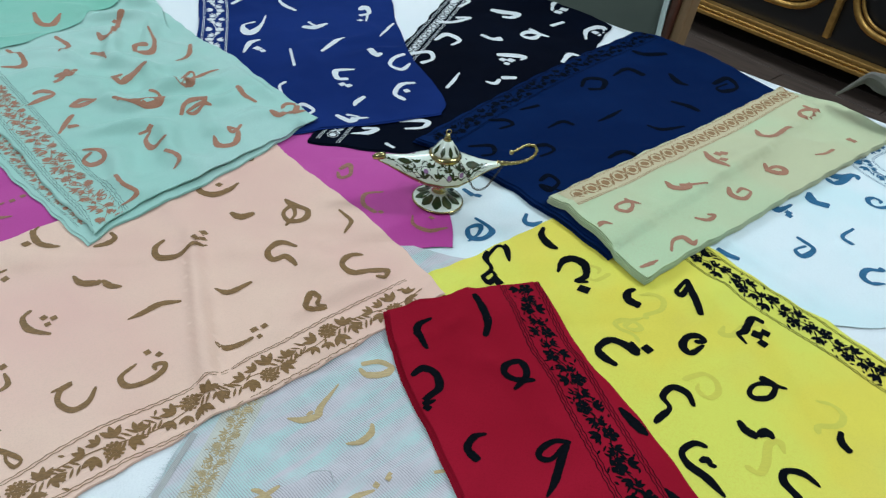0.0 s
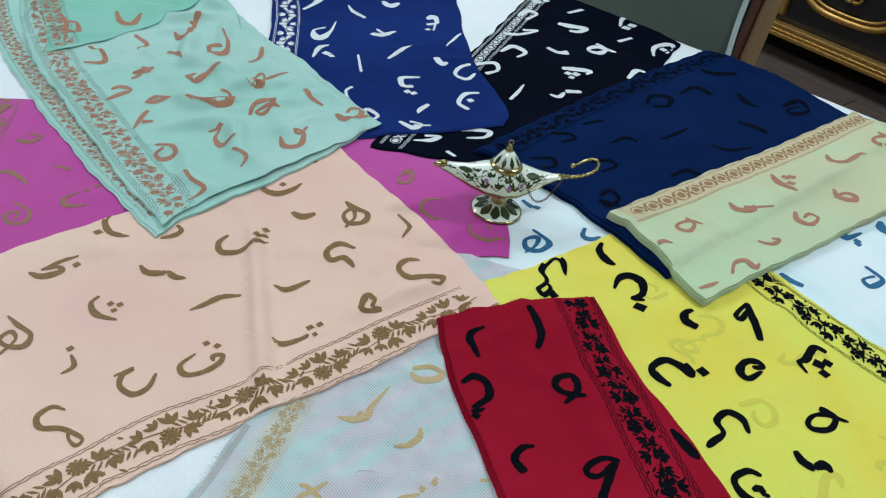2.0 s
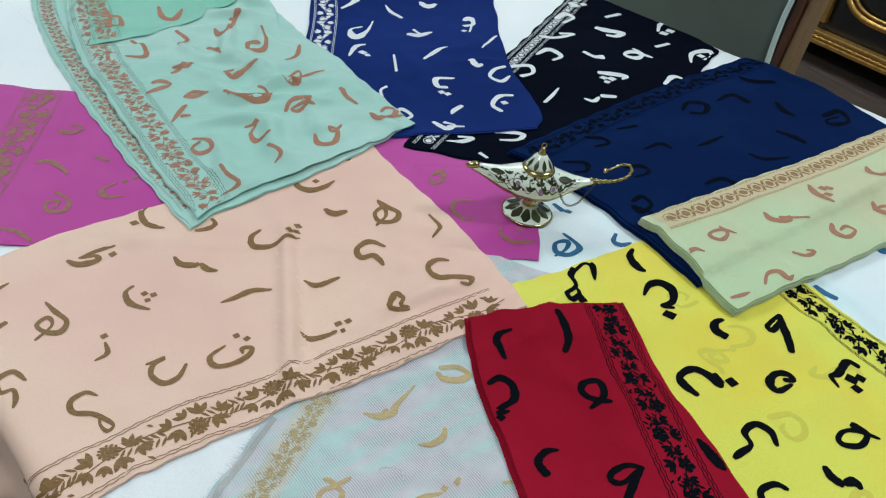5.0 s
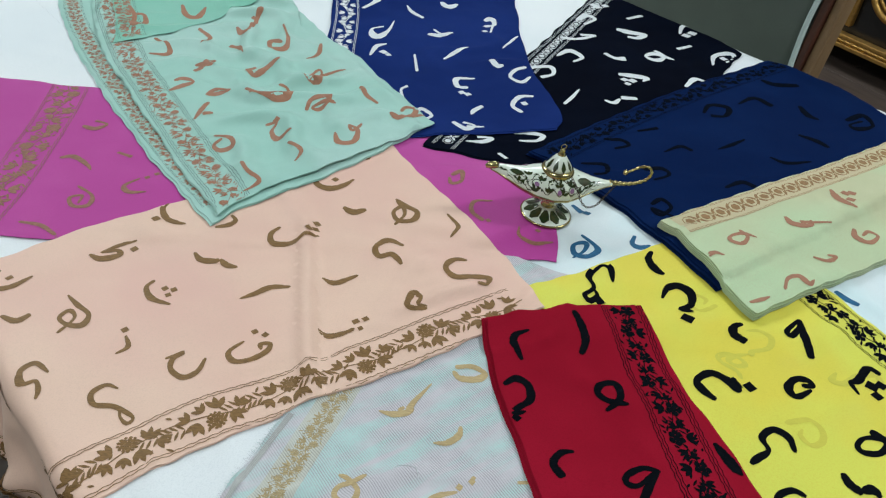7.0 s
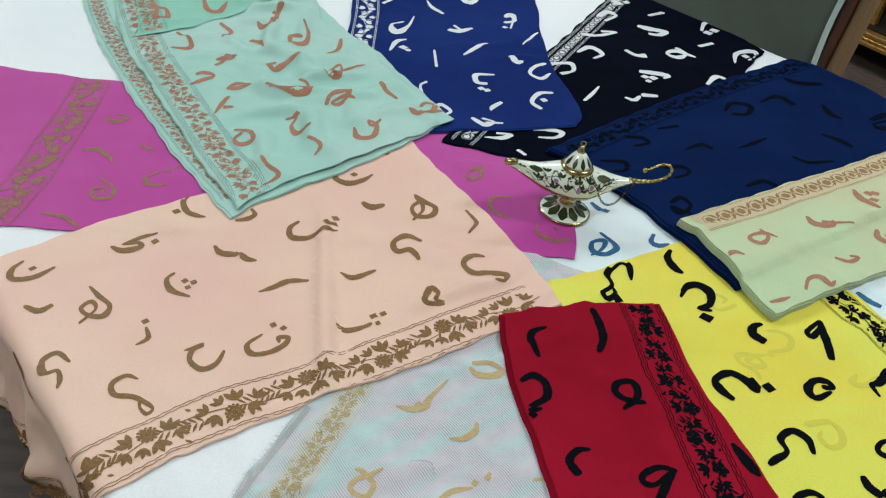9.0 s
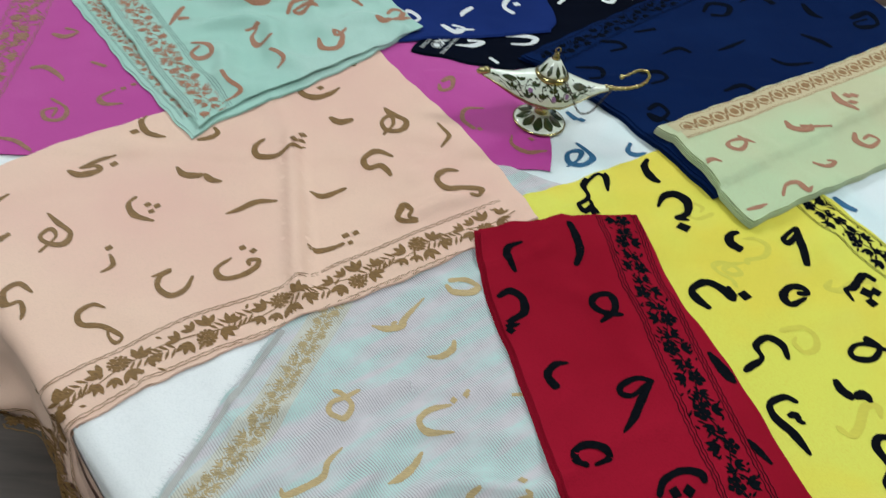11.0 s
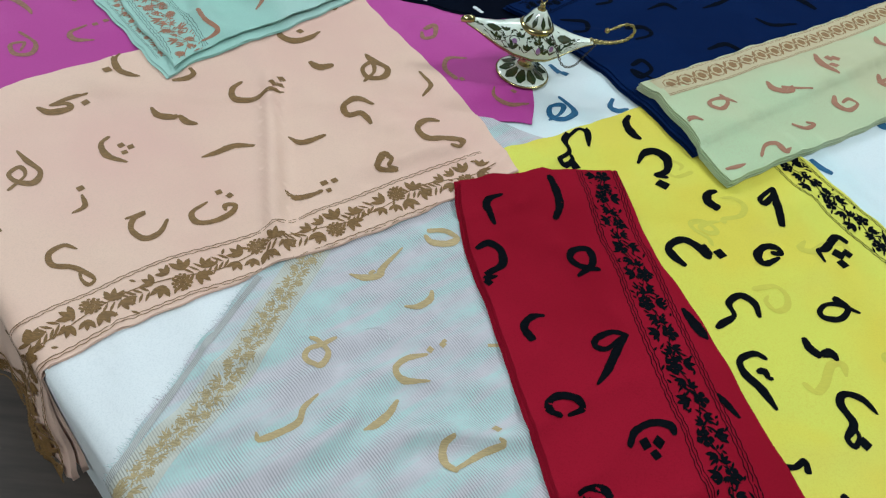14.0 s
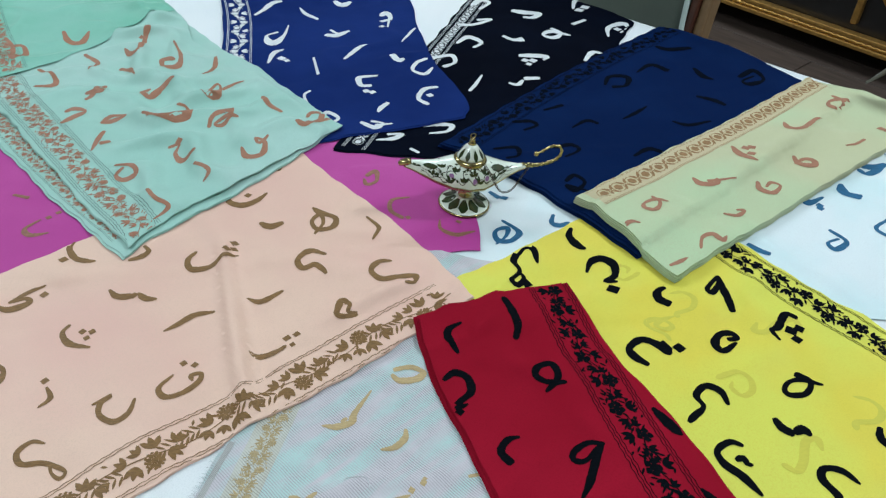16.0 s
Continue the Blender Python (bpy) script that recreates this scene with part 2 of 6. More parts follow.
def lathe(profile, sides=32):
    """Verts and faces of a turned shape from (radius, height) pairs."""
    verts, faces = [], []
    for r, z in profile:
        for k in range(sides):
            th = 2 * math.pi * k / sides
            verts.append((r * math.cos(th), r * math.sin(th), z))
    for i in range(len(profile) - 1):
        for k in range(sides):
            l = (k + 1) % sides
            faces.append((i * sides + k, i * sides + l, (i + 1) * sides + l, (i + 1) * sides + k))
    faces.append(tuple(range(sides))[::-1])
    faces.append(tuple((len(profile) - 1) * sides + k for k in range(sides)))
    return verts, faces


# ---------------------------------------------------------------- how cloth lies
TABLE_TOP = 0.75
EDGE_NEAR, EDGE_FAR = 0.085, 1.845           # the table's long edges lie on x + y = these
ACROSS = np.array([math.sqrt(0.5), math.sqrt(0.5)])
ALONG = np.array([math.sqrt(0.5), -math.sqrt(0.5)])
GX, GY, RES = -1.25, -0.35, 0.004
NX, NY = 640, 540
GRID_X, GRID_Y = np.meshgrid(GX + RES * np.arange(NX), GY + RES * np.arange(NY))
HEIGHT = np.full((NY, NX), TABLE_TOP)       # what already lies on the table


def blurred(a, r):
    for _ in range(3):
        for axis in (0, 1):
            c = np.cumsum(np.concatenate([np.repeat(np.take(a, [0], axis), r + 1, axis), a, np.repeat(np.take(a, [-1], axis), r, axis)], axis), axis)
            n = a.shape[axis]
            a = (np.take(c, range(2 * r + 1, 2 * r + 1 + n), axis) - np.take(c, range(0, n), axis)) / (2 * r + 1)
    return a


def sample(a, x, y):
    fx, fy = np.clip((np.asarray(x) - GX) / RES, 0, NX - 1.001), np.clip((np.asarray(y) - GY) / RES, 0, NY - 1.001)
    i, j = fx.astype(int), fy.astype(int)
    u, v = fx - i, fy - j
    return a[j, i] * (1 - u) * (1 - v) + a[j, i + 1] * u * (1 - v) + a[j + 1, i] * (1 - u) * v + a[j + 1, i + 1] * u * v


def inside(poly, x, y):
    hit = np.zeros(x.shape, bool)
    for (x0, y0), (x1, y1) in zip(poly, np.roll(poly, -1, 0)):
        if y0 != y1:
            hit ^= ((y0 > y) != (y1 > y)) & (x < (x1 - x0) * (y - y0) / (y1 - y0) + x0)
    return hit


def ripple(x, y, seed, amp):
    """Soft uneven waves of cloth that was laid down by hand."""
    rng = np.random.RandomState(seed)
    out = 0
    for wave, weight in ((0.24, 1.0), (0.15, 0.7), (0.10, 0.45), (0.062, 0.28), (0.038, 0.14)):
        a, b = rng.uniform(0, 6.28), rng.uniform(0, 6.28)
        warp = 0.25 * wave * np.sin((x * math.sin(a + 1) + y * math.cos(a + 1)) * 4.4 / wave + b * 2)
        out = out + weight * np.sin(6.283 * (x * math.cos(a) + y * math.sin(a) + warp) / wave + b)
    return amp * (out / 2.57 + 1) / 2


def over_edge(x, y, z):
    """Cloth past a long edge of the table bends over it and hangs down."""
    x, y, z = (np.array(v, float) for v in np.broadcast_arrays(x, y, z))
    r = 0.007
    lie = z - TABLE_TOP
    for sign, limit in ((-1, EDGE_NEAR), (1, EDGE_FAR)):
        d = sign * (x + y - limit) * math.sqrt(0.5)
        on = d > 0
        th = np.minimum(d / r, math.pi / 2)
        fall = np.where(d > r * math.pi / 2, d - r * math.pi / 2, 0)
        run = (x - y) * math.sqrt(0.5)
        swing = np.maximum(fall - 0.015, 0)
        out = r * np.sin(th) + lie * np.sin(th) + swing * 60 * np.clip(lie - 0.004, 0, 0.004) * (1 + 0.45 * np.sin(run * 44 + 1) + 0.25 * np.sin(run * 97))
        for arr, k in ((x, 0), (y, 1)):
            arr[on] = (arr - sign * d * ACROSS[k] + sign * out * ACROSS[k])[on]
        z[on] = (TABLE_TOP - r * (1 - np.cos(th)) - fall + lie * np.cos(th))[on]
    return x, y, z


class Cloth:
    """A cloth between two long edges and two short ones, laid over all that was laid before it."""

    def __init__(self, owner, material, low, high, left=(), right=(), layers=1, thick=0.0012, amp=0.0012, seed=1, folds=(), step=0.005,
                 splay=0.004, soften=3, pleats=(), layer_name="fold_layer", name="cloth", label=""):
        global HEIGHT
        self.owner = owner
        lo, hi = smooth_line(low, 0.004), smooth_line(high, 0.004)
        le = smooth_line([low[0], *left, high[0]], 0.004)
        ri = smooth_line([low[-1], *right, high[-1]], 0.004)
        length = np.linalg.norm(np.diff(lo, axis=0), axis=1).sum()
        width = np.linalg.norm(np.diff(le, axis=0), axis=1).sum()
        nu, nv = int(length / step) + 2, int(width / step) + 2
        lo, hi, le, ri = at_even(lo, nu), at_even(hi, nu), at_even(le, nv), at_even(ri, nv)
        u, v = np.linspace(0, 1, nu)[None, :, None], np.linspace(0, 1, nv)[:, None, None]
        net = (1 - v) * lo[None] + v * hi[None] + (1 - u) * le[:, None] + u * ri[:, None]
        net = net - ((1 - u) * (1 - v) * lo[0] + u * (1 - v) * lo[-1] + (1 - u) * v * hi[0] + u * v * hi[-1])
        rng = np.random.RandomState(seed)
        # hems waver a little
        nx_, ny_ = net[..., 0], net[..., 1]
        rim = np.minimum(np.minimum(u, 1 - u)[..., 0] * length, np.minimum(v, 1 - v)[..., 0] * width)
        sway = 0.0016 * np.exp(-rim / 0.01)
        net[..., 0] += sway * np.sin(nx_ * 131 + ny_ * 57 + seed)
        net[..., 1] += sway * np.sin(nx_ * 73 - ny_ * 119 + seed * 2)
        self.poly = np.vstack([net[0], net[1:, -1], net[-1, :-1][::-1], net[1:-1, 0][::-1]])
        mask = inside(self.poly, GRID_X, GRID_Y)
        top = np.maximum(HEIGHT, blurred(HEIGHT, soften)) + thick * layers + ripple(GRID_X, GRID_Y, seed, amp)
        inner = np.clip(blurred(mask.astype(float), 5) * 2 - 1, 0, 1)
        for angle, wave, high_by, phase in pleats:
            c, n_ = math.cos(radians(angle)), math.sin(radians(angle))
            across = -n_ * GRID_X + c * GRID_Y
            along = c * GRID_X + n_ * GRID_Y
            bend = 0.35 * wave * np.sin(along * 21 + phase) + 0.2 * wave * np.sin(along * 47 + 2 * phase)
            level = 0.5 + 0.5 * np.sin(along * 13 + across * 17 + phase)
            top = top + inner * high_by * level * (0.5 + 0.5 * np.sin(6.283 * (across + bend) / wave)) ** 2
        for x0, y0, x1, y1, rise, wide in folds:
            d = np.array([x1 - x0, y1 - y0])
            ll = np.linalg.norm(d)
            d = d / ll
            s = (GRID_X - x0) * d[0] + (GRID_Y - y0) * d[1]
            off = (GRID_X - x0) * -d[1] + (GRID_Y - y0) * d[0]
            ends = np.clip(np.minimum(s, ll - s) / 0.05, 0, 1)
            top = top + rise * np.exp(-(off / wide) ** 2) * ends * ends * (3 - 2 * ends)
        self.top, self.mask = top, mask.astype(float)
        HEIGHT = np.where(mask, top, HEIGHT)
        self.sheet(name, net, 0.0, material, thick, label)
        centre = net.reshape(-1, 2).mean(0)
        for k in range(1, layers):
            shift = rng.uniform(-splay, splay, 2) * 0.6
            grow = 1 + splay * 0.7 * k / max(length, width)
            lower = centre + (net[::2, ::2] - centre) * grow + shift
            self.sheet(layer_name, lower, -thick * k, material, thick, "")

    def sheet(self, name, net, drop, material, thick, label):
        nv, nu = net.shape[:2]
        x, y = net[..., 0].ravel(), net[..., 1].ravel()
        z = sample(self.top, x, y) + drop
        rimmed = np.zeros((nv, nu), bool)
        rimmed[0], rimmed[-1], rimmed[:, 0], rimmed[:, -1] = True, True, True, True
        z = z - np.where(rimmed.ravel(), thick * 0.35, 0)
        vx, vy, vz = over_edge(x, y, z)
        verts = list(zip(vx, vy, vz))
        faces = [(j * nu + i, j * nu + i + 1, (j + 1) * nu + i + 1, (j + 1) * nu + i) for j in range(nv - 1) for i in range(nu - 1)]
        ring = [i for i in range(nu)] + [j * nu + nu - 1 for j in range(1, nv)] + [(nv - 1) * nu + i for i in range(nu - 2, -1, -1)] + [j * nu for j in range(nv - 2, 0, -1)]
        base = len(verts)
        n = len(ring)
        for drop_by in (0.0, thick * 0.6):
            hx, hy, hz = over_edge(x[ring], y[ring], z[ring] - drop_by)
            verts += list(zip(hx, hy, hz))
        faces += [(base + (k + 1) % n, base + k, base + n + k, base + n + (k + 1) % n) for k in range(n)]
        return link_part(name, mesh_from(name, verts, faces, material), self.owner, label)

    def on(self, x, y, lift):
        return over_edge(x, y, sample(self.top, x, y) + lift)


def ribbon(line, widths, lift):
    """A stroke as three rows of points: (x, y, lift) and its quads."""
    line = np.array(line, float)
    d = np.gradient(line, axis=0)
    d /= np.maximum(np.linalg.norm(d, axis=1), 1e-9)[:, None]
    nor = np.stack([-d[:, 1], d[:, 0]], 1)
    w = np.array(widths, float)[:, None] / 2
    n = len(line)
    pts = np.vstack([np.c_[line + nor * w, np.full(n, lift * 0.4)], np.c_[line, np.full(n, lift)], np.c_[line - nor * w, np.full(n, lift * 0.4)]])
    faces = [(r * n + i, (r + 1) * n + i, (r + 1) * n + i + 1, r * n + i + 1) for r in (0, 1) for i in range(n - 1)]
    return pts, faces


def blob(shape, lift):
    """A filled outline round its middle."""
    shape = np.array(shape, float)
    n = len(shape)
    pts = np.vstack([np.c_[shape, np.full(n, lift * 0.4)], [[*shape.mean(0), lift]]])
    return pts, [(n, i, (i + 1) % n) for i in range(n)]


def stitched(cloth, name, pieces, material, label="", place=None, kind="", trim=True, raise_by=0.55):
    """Lays strokes and blobs on a cloth as one raised mesh."""
    verts, faces = [], []
    count = 0
    for pts, fs in pieces:
        verts.append(pts)
        faces += [tuple(count + k for k in f) for f in fs]
        count += len(pts)
    pts = np.vstack(verts)
    if place is not None:
        pts[:, :2] = place(pts[:, 0], pts[:, 1])
    if trim:
        ok = sample(cloth.mask, pts[:, 0], pts[:, 1]) > 0.6
        faces = [f for f in faces if ok[list(f)].all()]
    if not faces:
        return None
    x, y, z = cloth.on(pts[:, 0], pts[:, 1], 0.00028 + pts[:, 2] * raise_by)
    ob = link_part(name, mesh_from(name, list(zip(x, y, z)), faces, material), cloth.owner, label)
    return tagged(ob, kind=kind) if kind else ob


# ---------------------------------------------------------------- brush letters
# strokes as (x, y) in a square of side one; "dots" are small lozenges
GLYPHS = {
    "he": ([[(0.28, 1.15), (0.45, 0.86), (0.82, 0.62), (0.96, 0.32), (0.68, 0.08), (0.30, 0.14), (0.16, 0.42), (0.40, 0.62), (0.66, 0.44), (0.50, 0.16), (0.06, -0.12)]], []),
    "bar": ([[(0.0, 0.62), (0.28, 0.42), (0.62, 0.44), (1.0, 0.74)]], []),
    "mim": ([[(1.0, 0.22), (0.62, 0.10), (0.24, 0.14), (0.04, 0.50), (0.20, 0.96), (0.58, 1.04), (0.76, 0.72), (0.58, 0.46)]], []),
    "cee": ([[(1.0, 1.20), (0.88, 0.96), (0.34, 1.0), (0.02, 0.62), (0.14, 0.16), (0.58, 0.0)]], []),
    "ess": ([[(0.02, 0.42), (0.14, 0.14), (0.46, 0.30), (0.78, 0.62), (1.0, 0.60), (0.92, 0.34)]], []),
}


def letter_pieces(glyph, size, pen, rng):
    strokes, dots = GLYPHS[glyph]
    pen = pen * (0.55 + 0.45 * 0.036 / size)
    squat = np.array([1.0, 0.86])
    out = []
    for stroke in strokes:
        line = smooth_line((np.array(stroke) + rng.uniform(-0.03, 0.03, (len(stroke), 2))) * size * squat, size * 0.05)
        n = len(line)
        t = np.linspace(0, 1, n)
        d = np.gradient(line, axis=0)
        slant = np.abs(np.sin(np.arctan2(d[:, 1], d[:, 0]) + 0.75))
        w = pen * size * (0.72 + 0.48 * slant) * np.clip(np.minimum(t / 0.05 + 0.2, (1 - t) / 0.16 + 0.08), 0.1, 1) ** 0.6
        out.append(ribbon(line, w, 0.0005))
    for dx, dy in dots:
        r = pen * size * rng.uniform(0.62, 0.75)
        th = np.arange(8) * math.pi / 4 + rng.uniform(-0.3, 0.3)
        rr = r * (1 + 0.14 * np.cos(4 * (th - th[0])))
        out.append(blob(np.c_[dx * size + rr * np.cos(th) * 1.15, dy * 0.86 * size + rr * np.sin(th)], 0.0005))
    return out


def write_letters(cloth, table, material, pen=0.17, seed=3, raise_by=0.55, name="letter"):
    rng = np.random.RandomState(seed)
    for glyph, places in table.items():
        for x, y, size, turn in places:
            c, s = math.cos(radians(turn)), math.sin(radians(turn))
            big = size * 0.97
            hx, hy = big / 2, big * 0.44

            def put(px, py):
                return np.stack([x + c * (px - hx) - s * (py - hy), y + s * (px - hx) + c * (py - hy)], 1)
            stitched(cloth, name, letter_pieces(glyph, big, pen, rng), material, place=put, raise_by=raise_by)


# how broad the brush is for each thread
PEN = {"black_thread": 1.24, "copper_thread": 0.82, "white_thread": 0.78, "blue_black_thread": 0.78, "straw_gold_thread": 1.2, "dull_gold_thread": 0.85, "bronze_thread": 1.04, "sea_blue_thread": 1.0}


def letter(cloth, material, x, y, size, strokes, dots=(), name="letter"):
    """One brush letter with its low corner at x, y: strokes of (x, y, pen width) and dots of (x, y, radius) in parts of its size."""
    out = []
    pen = PEN[material.name]
    for stroke in strokes:
        line = smooth_line(np.array(stroke) * size, size * 0.045)
        n = len(line)
        t = np.linspace(0, 1, n)
        w = pen * line[:, 2] * np.clip(np.minimum(t, 1 - t) / 0.05 + 0.45, 0, 1) ** 0.7
        w = w * (1 + 0.05 * np.sin(t * 23 + x * 400) + 0.04 * np.sin(t * 51 + y * 300))
        out.append(ribbon(line[:, :2], w, 0.0005))
    for dx, dy, r in dots:
        th = np.arange(8) * math.pi / 4 + 0.2 * math.sin(900 * (x + dx))
        rr = r * size * (1.12 if pen > 1.2 else 0.95) * (1 + 0.16 * np.cos(4 * (th - th[0])))
        out.append(blob(np.c_[dx * size + rr * np.cos(th), dy * size + rr * np.sin(th)], 0.0005))
    return stitched(cloth, name, out, material, place=lambda px, py: np.stack([x + px, y + py], 1))


# ---------------------------------------------------------------- woven borders


def leaf(x, y, ang, length, width, lift=0.0005):
    t = np.array([0, 0.18, 0.5, 0.8, 1, 0.8, 0.5, 0.18])
    w = np.array([0, 0.62, 1, 0.6, 0, -0.6, -1, -0.62]) * width / 2
    c, s = math.cos(ang), math.sin(ang)
    return blob(np.c_[x + c * t * length - s * w, y + s * t * length + c * w], lift)


def disc(x, y, r, lift=0.0006, n=10):
    th = np.arange(n) * 2 * math.pi / n
    return blob(np.c_[x + r * np.cos(th), y + r * np.sin(th)], lift)


def along_path(path):
    """A map from metres along and across a line on a cloth to the place, and the line's length."""
    line = smooth_line(path, 0.004)
    run = np.r_[0, np.cumsum(np.linalg.norm(np.diff(line, axis=0), axis=1))]
    grad = np.gradient(line, axis=0)
    grad /= np.linalg.norm(grad, axis=1)[:, None]

    def put(s, t):
        cx, cy = np.interp(s, run, line[:, 0]), np.interp(s, run, line[:, 1])
        gx, gy = np.interp(s, run, grad[:, 0]), np.interp(s, run, grad[:, 1])
        return np.stack([cx - gy * t, cy + gx * t], 1)
    return put, run[-1]


def ground_band(cloth, path, width, material, label):
    """A flat woven strip under a border."""
    put, total = along_path(path)
    s = np.arange(0, total, 0.003)
    n = max(4, int(width / 0.004))
    strips = [ribbon(np.c_[s, np.full(len(s), (k + 0.5) / n * width - width / 2)], np.full(len(s), width / n * 1.04), 0.0) for k in range(n)]
    stitched(cloth, "border_ground", strips, material, label, place=put)


def flower_head(x, y, r, petals, rng):
    """A round head: a core, a ring of petals and a scalloped rim; five petals make an open rosette."""
    out = [disc(x, y, r * (0.34 if petals > 6 else 0.42), 0.0007, 10)]
    for p in range(petals):
        a = p * 6.283 / petals + rng.uniform(-0.08, 0.08)
        out.append(leaf(x + 0.28 * r * math.cos(a), y + 0.28 * r * math.sin(a), a, r * (0.60 if petals > 6 else 0.80), r * 4.4 / petals))
    if petals > 6:
        for p in range(petals + 4):
            a = (p + 0.5) * 6.283 / (petals + 4)
            out.append(leaf(x + 0.72 * r * math.cos(a), y + 0.72 * r * math.sin(a), a, r * 0.33, r * 0.36))
    return out


def floral_border(cloth, path, width, material, seed=1, spacing=1.55, lines=2, bold=1.0, style="vine", fill=0, petals=9, line_material=None, head=0.17, name="woven_border"):
    """Flower heads set by turns on either side of a vine, with tulips across from them and fern sprays between, or a chain of lozenges, inside braided lines."""
    rng = np.random.RandomState(seed)
    put, total = along_path(path)
    out, rails = [], []
    w = width
    s = np.arange(0, total, 0.0014)
    for side in (-1, 1):
        for k in range(lines):
            t = side * w * (0.482 - 0.056 * k) + 0.009 * w * np.sin(s * 6.283 / (0.22 * w) + 1.9 * k)
            rails.append(ribbon(np.c_[s, t], np.full(len(s), 0.017 * w * bold), 0.0003))
    room = (0.5 - 0.062 * lines - 0.02) * w            # half the clear width
    if style == "chain":
        pos = 0.5 * w
        while pos < total - 0.5 * w:
            th = np.arange(9) * 6.2832 / 8
            r = room * 0.56
            out.append(disc(pos, 0, r * 0.86, 0.0005, 6))
            out.append(ribbon(np.c_[pos + 1.25 * r * np.cos(th), 1.35 * r * np.sin(th)], np.full(9, 0.16 * r), 0.0004))
            for ang in (0.9, 2.24, -0.9, -2.24):
                out.append(leaf(pos + 0.36 * w, 0, ang, room * 1.05, room * 0.34 * bold))
            pos += 0.72 * w
    else:
        half = spacing * w
        bend = 0.30 * room * np.sin(s * math.pi / half + 1.2)
        out.append(ribbon(np.c_[s, bend], np.full(len(s), 0.026 * w * bold), 0.0004))
        k, pos = 0, 0.3 * half * (1 + (seed % 3) / 3)
        while pos < total:
            sign = 1 if k % 2 == 0 else -1
            r = head * w * rng.uniform(0.94, 1.06)
            out += flower_head(pos, sign * (room - 1.08 * r), r, petals, rng)
            sprigs = ((-0.02, -0.10, -1.45, 1.0), (0.30, 0.03, 1.05, 0.82), (-0.26, 0.02, 2.1, 0.72))
            if spacing > 1.2:
                sprigs = ((-0.10, -0.08, -1.6, 1.05), (0.16, -0.10, -1.1, 0.8), (0.32, 0.06, 1.0, 1.0), (0.44, -0.04, -0.9, 0.85), (-0.32, 0.06, 2.1, 1.0), (-0.46, -0.02, -2.3, 0.9))
            for tx, ty, ang, big in sprigs:
                for da in (-0.62, 0.0, 0.62):
                    a = sign * (ang + da)
                    out.append(leaf(pos + tx * w, sign * ty * w, a, room * 0.84 * big, room * 0.37 * big * bold, 0.0006))
            # a fern spray up to the next head
            n = max(2, int((half / w - 0.62) / 0.115))
            for q in range(n):
                sq = pos + w * ((0.56 if spacing > 1.2 else 0.38) + 0.115 * q)
                mid = sign * room * (0.22 - 0.44 * q / n)
                for way in (-1, 1):
                    out.append(leaf(sq, mid, way * rng.uniform(0.75, 1.0), room * rng.uniform(0.62, 0.76), room * 0.17 * bold))
            pos += half
            k += 1
    for q in range(int(fill * total / w)):
        x, y = rng.uniform(0, total), rng.uniform(-room, room)
        out.append(leaf(x, y, rng.choice([0.7, -0.7, 2.4, -2.4]) + rng.uniform(-0.3, 0.3), room * rng.uniform(0.30, 0.60), room * 0.17 * bold))
    if rails:
        stitched(cloth, "border_line", rails, line_material or material, place=put, kind="stuff")
    return stitched(cloth, name, out, material, place=put, kind="stuff")


# ---------------------------------------------------------------- the room
AXIS = math.degrees(math.atan2(-0.63, 0.46))          # the cabinet's front runs this way
ROOM = pose(0.4, 1.0, 0, 0, 0, AXIS)


def wall(name, size, at):
    ob = tagged(part(name, block(bmesh.new(), size, ROOM @ Matrix.Translation(at)), M_WALL, None), kind="structure")
    return tagged(ob, "plain cream plastered room wall", "wall")


bm = bmesh.new()
block(bm, (9.2, 8.2, 0.1), ROOM @ Matrix.Translation((0, 0, -0.056)))
tagged(part("floor", bm, M_FLOOR, None), "dark brown polished wooden floor", "floor", kind="structure")
bm = bmesh.new()
block(bm, (9.2, 8.2, 0.1), ROOM @ Matrix.Translation((0, 0, CEILING + 0.05)))
tagged(part("ceiling", bm, M_CEILING, None), "plain white painted ceiling", "ceiling", kind="structure")
wall("wall_north", (9.2, 0.1, CEILING), (0, 2.75, CEILING / 2))
wall("wall_south", (9.2, 0.1, CEILING), (0, -4.05, CEILING / 2))
wall("wall_east", (0.1, 8.0, CEILING), (4.55, 0, CEILING / 2))
wall("wall_west", (0.1, 8.0, CEILING), (-4.55, 0, CEILING / 2))

# unseen panel fixtures, added round the invented area lamps
for lx, ly, power in LAMPS:
    fixture = thing("unseen_ceiling_light", "unseen flat white rectangular ceiling panel, added as overhead light", "ceiling light", "ceiling lights", at=pose(lx, ly, CEILING))
    bm = bmesh.new()
    for sx, sy, px, py in ((1.26, 0.04, 0, 0.30), (1.26, 0.04, 0, -0.30), (0.04, 0.56, 0.61, 0), (0.04, 0.56, -0.61, 0)):
        block(bm, (sx, sy, 0.05), Matrix.Translation((px, py, -0.025)))
    part("frame", bm, M_CEILING, fixture)
    part("diffuser", block(bmesh.new(), (1.18, 0.56, 0.008), Matrix.Translation((0, 0, -0.012))), M_PANEL, fixture)

# floor boards: lengths with narrow joints, laid along the cabinet
floor_ob = bpy.data.objects["floor"]
board_me = bpy.data.meshes.new("floor_board")
bm = block(bmesh.new(), (1.196, 0.137, 0.012), Matrix.Translation((0, 0, 0.0)), 0.002)
bm.to_mesh(board_me)
bm.free()
board_me.materials.append(M_FLOOR)
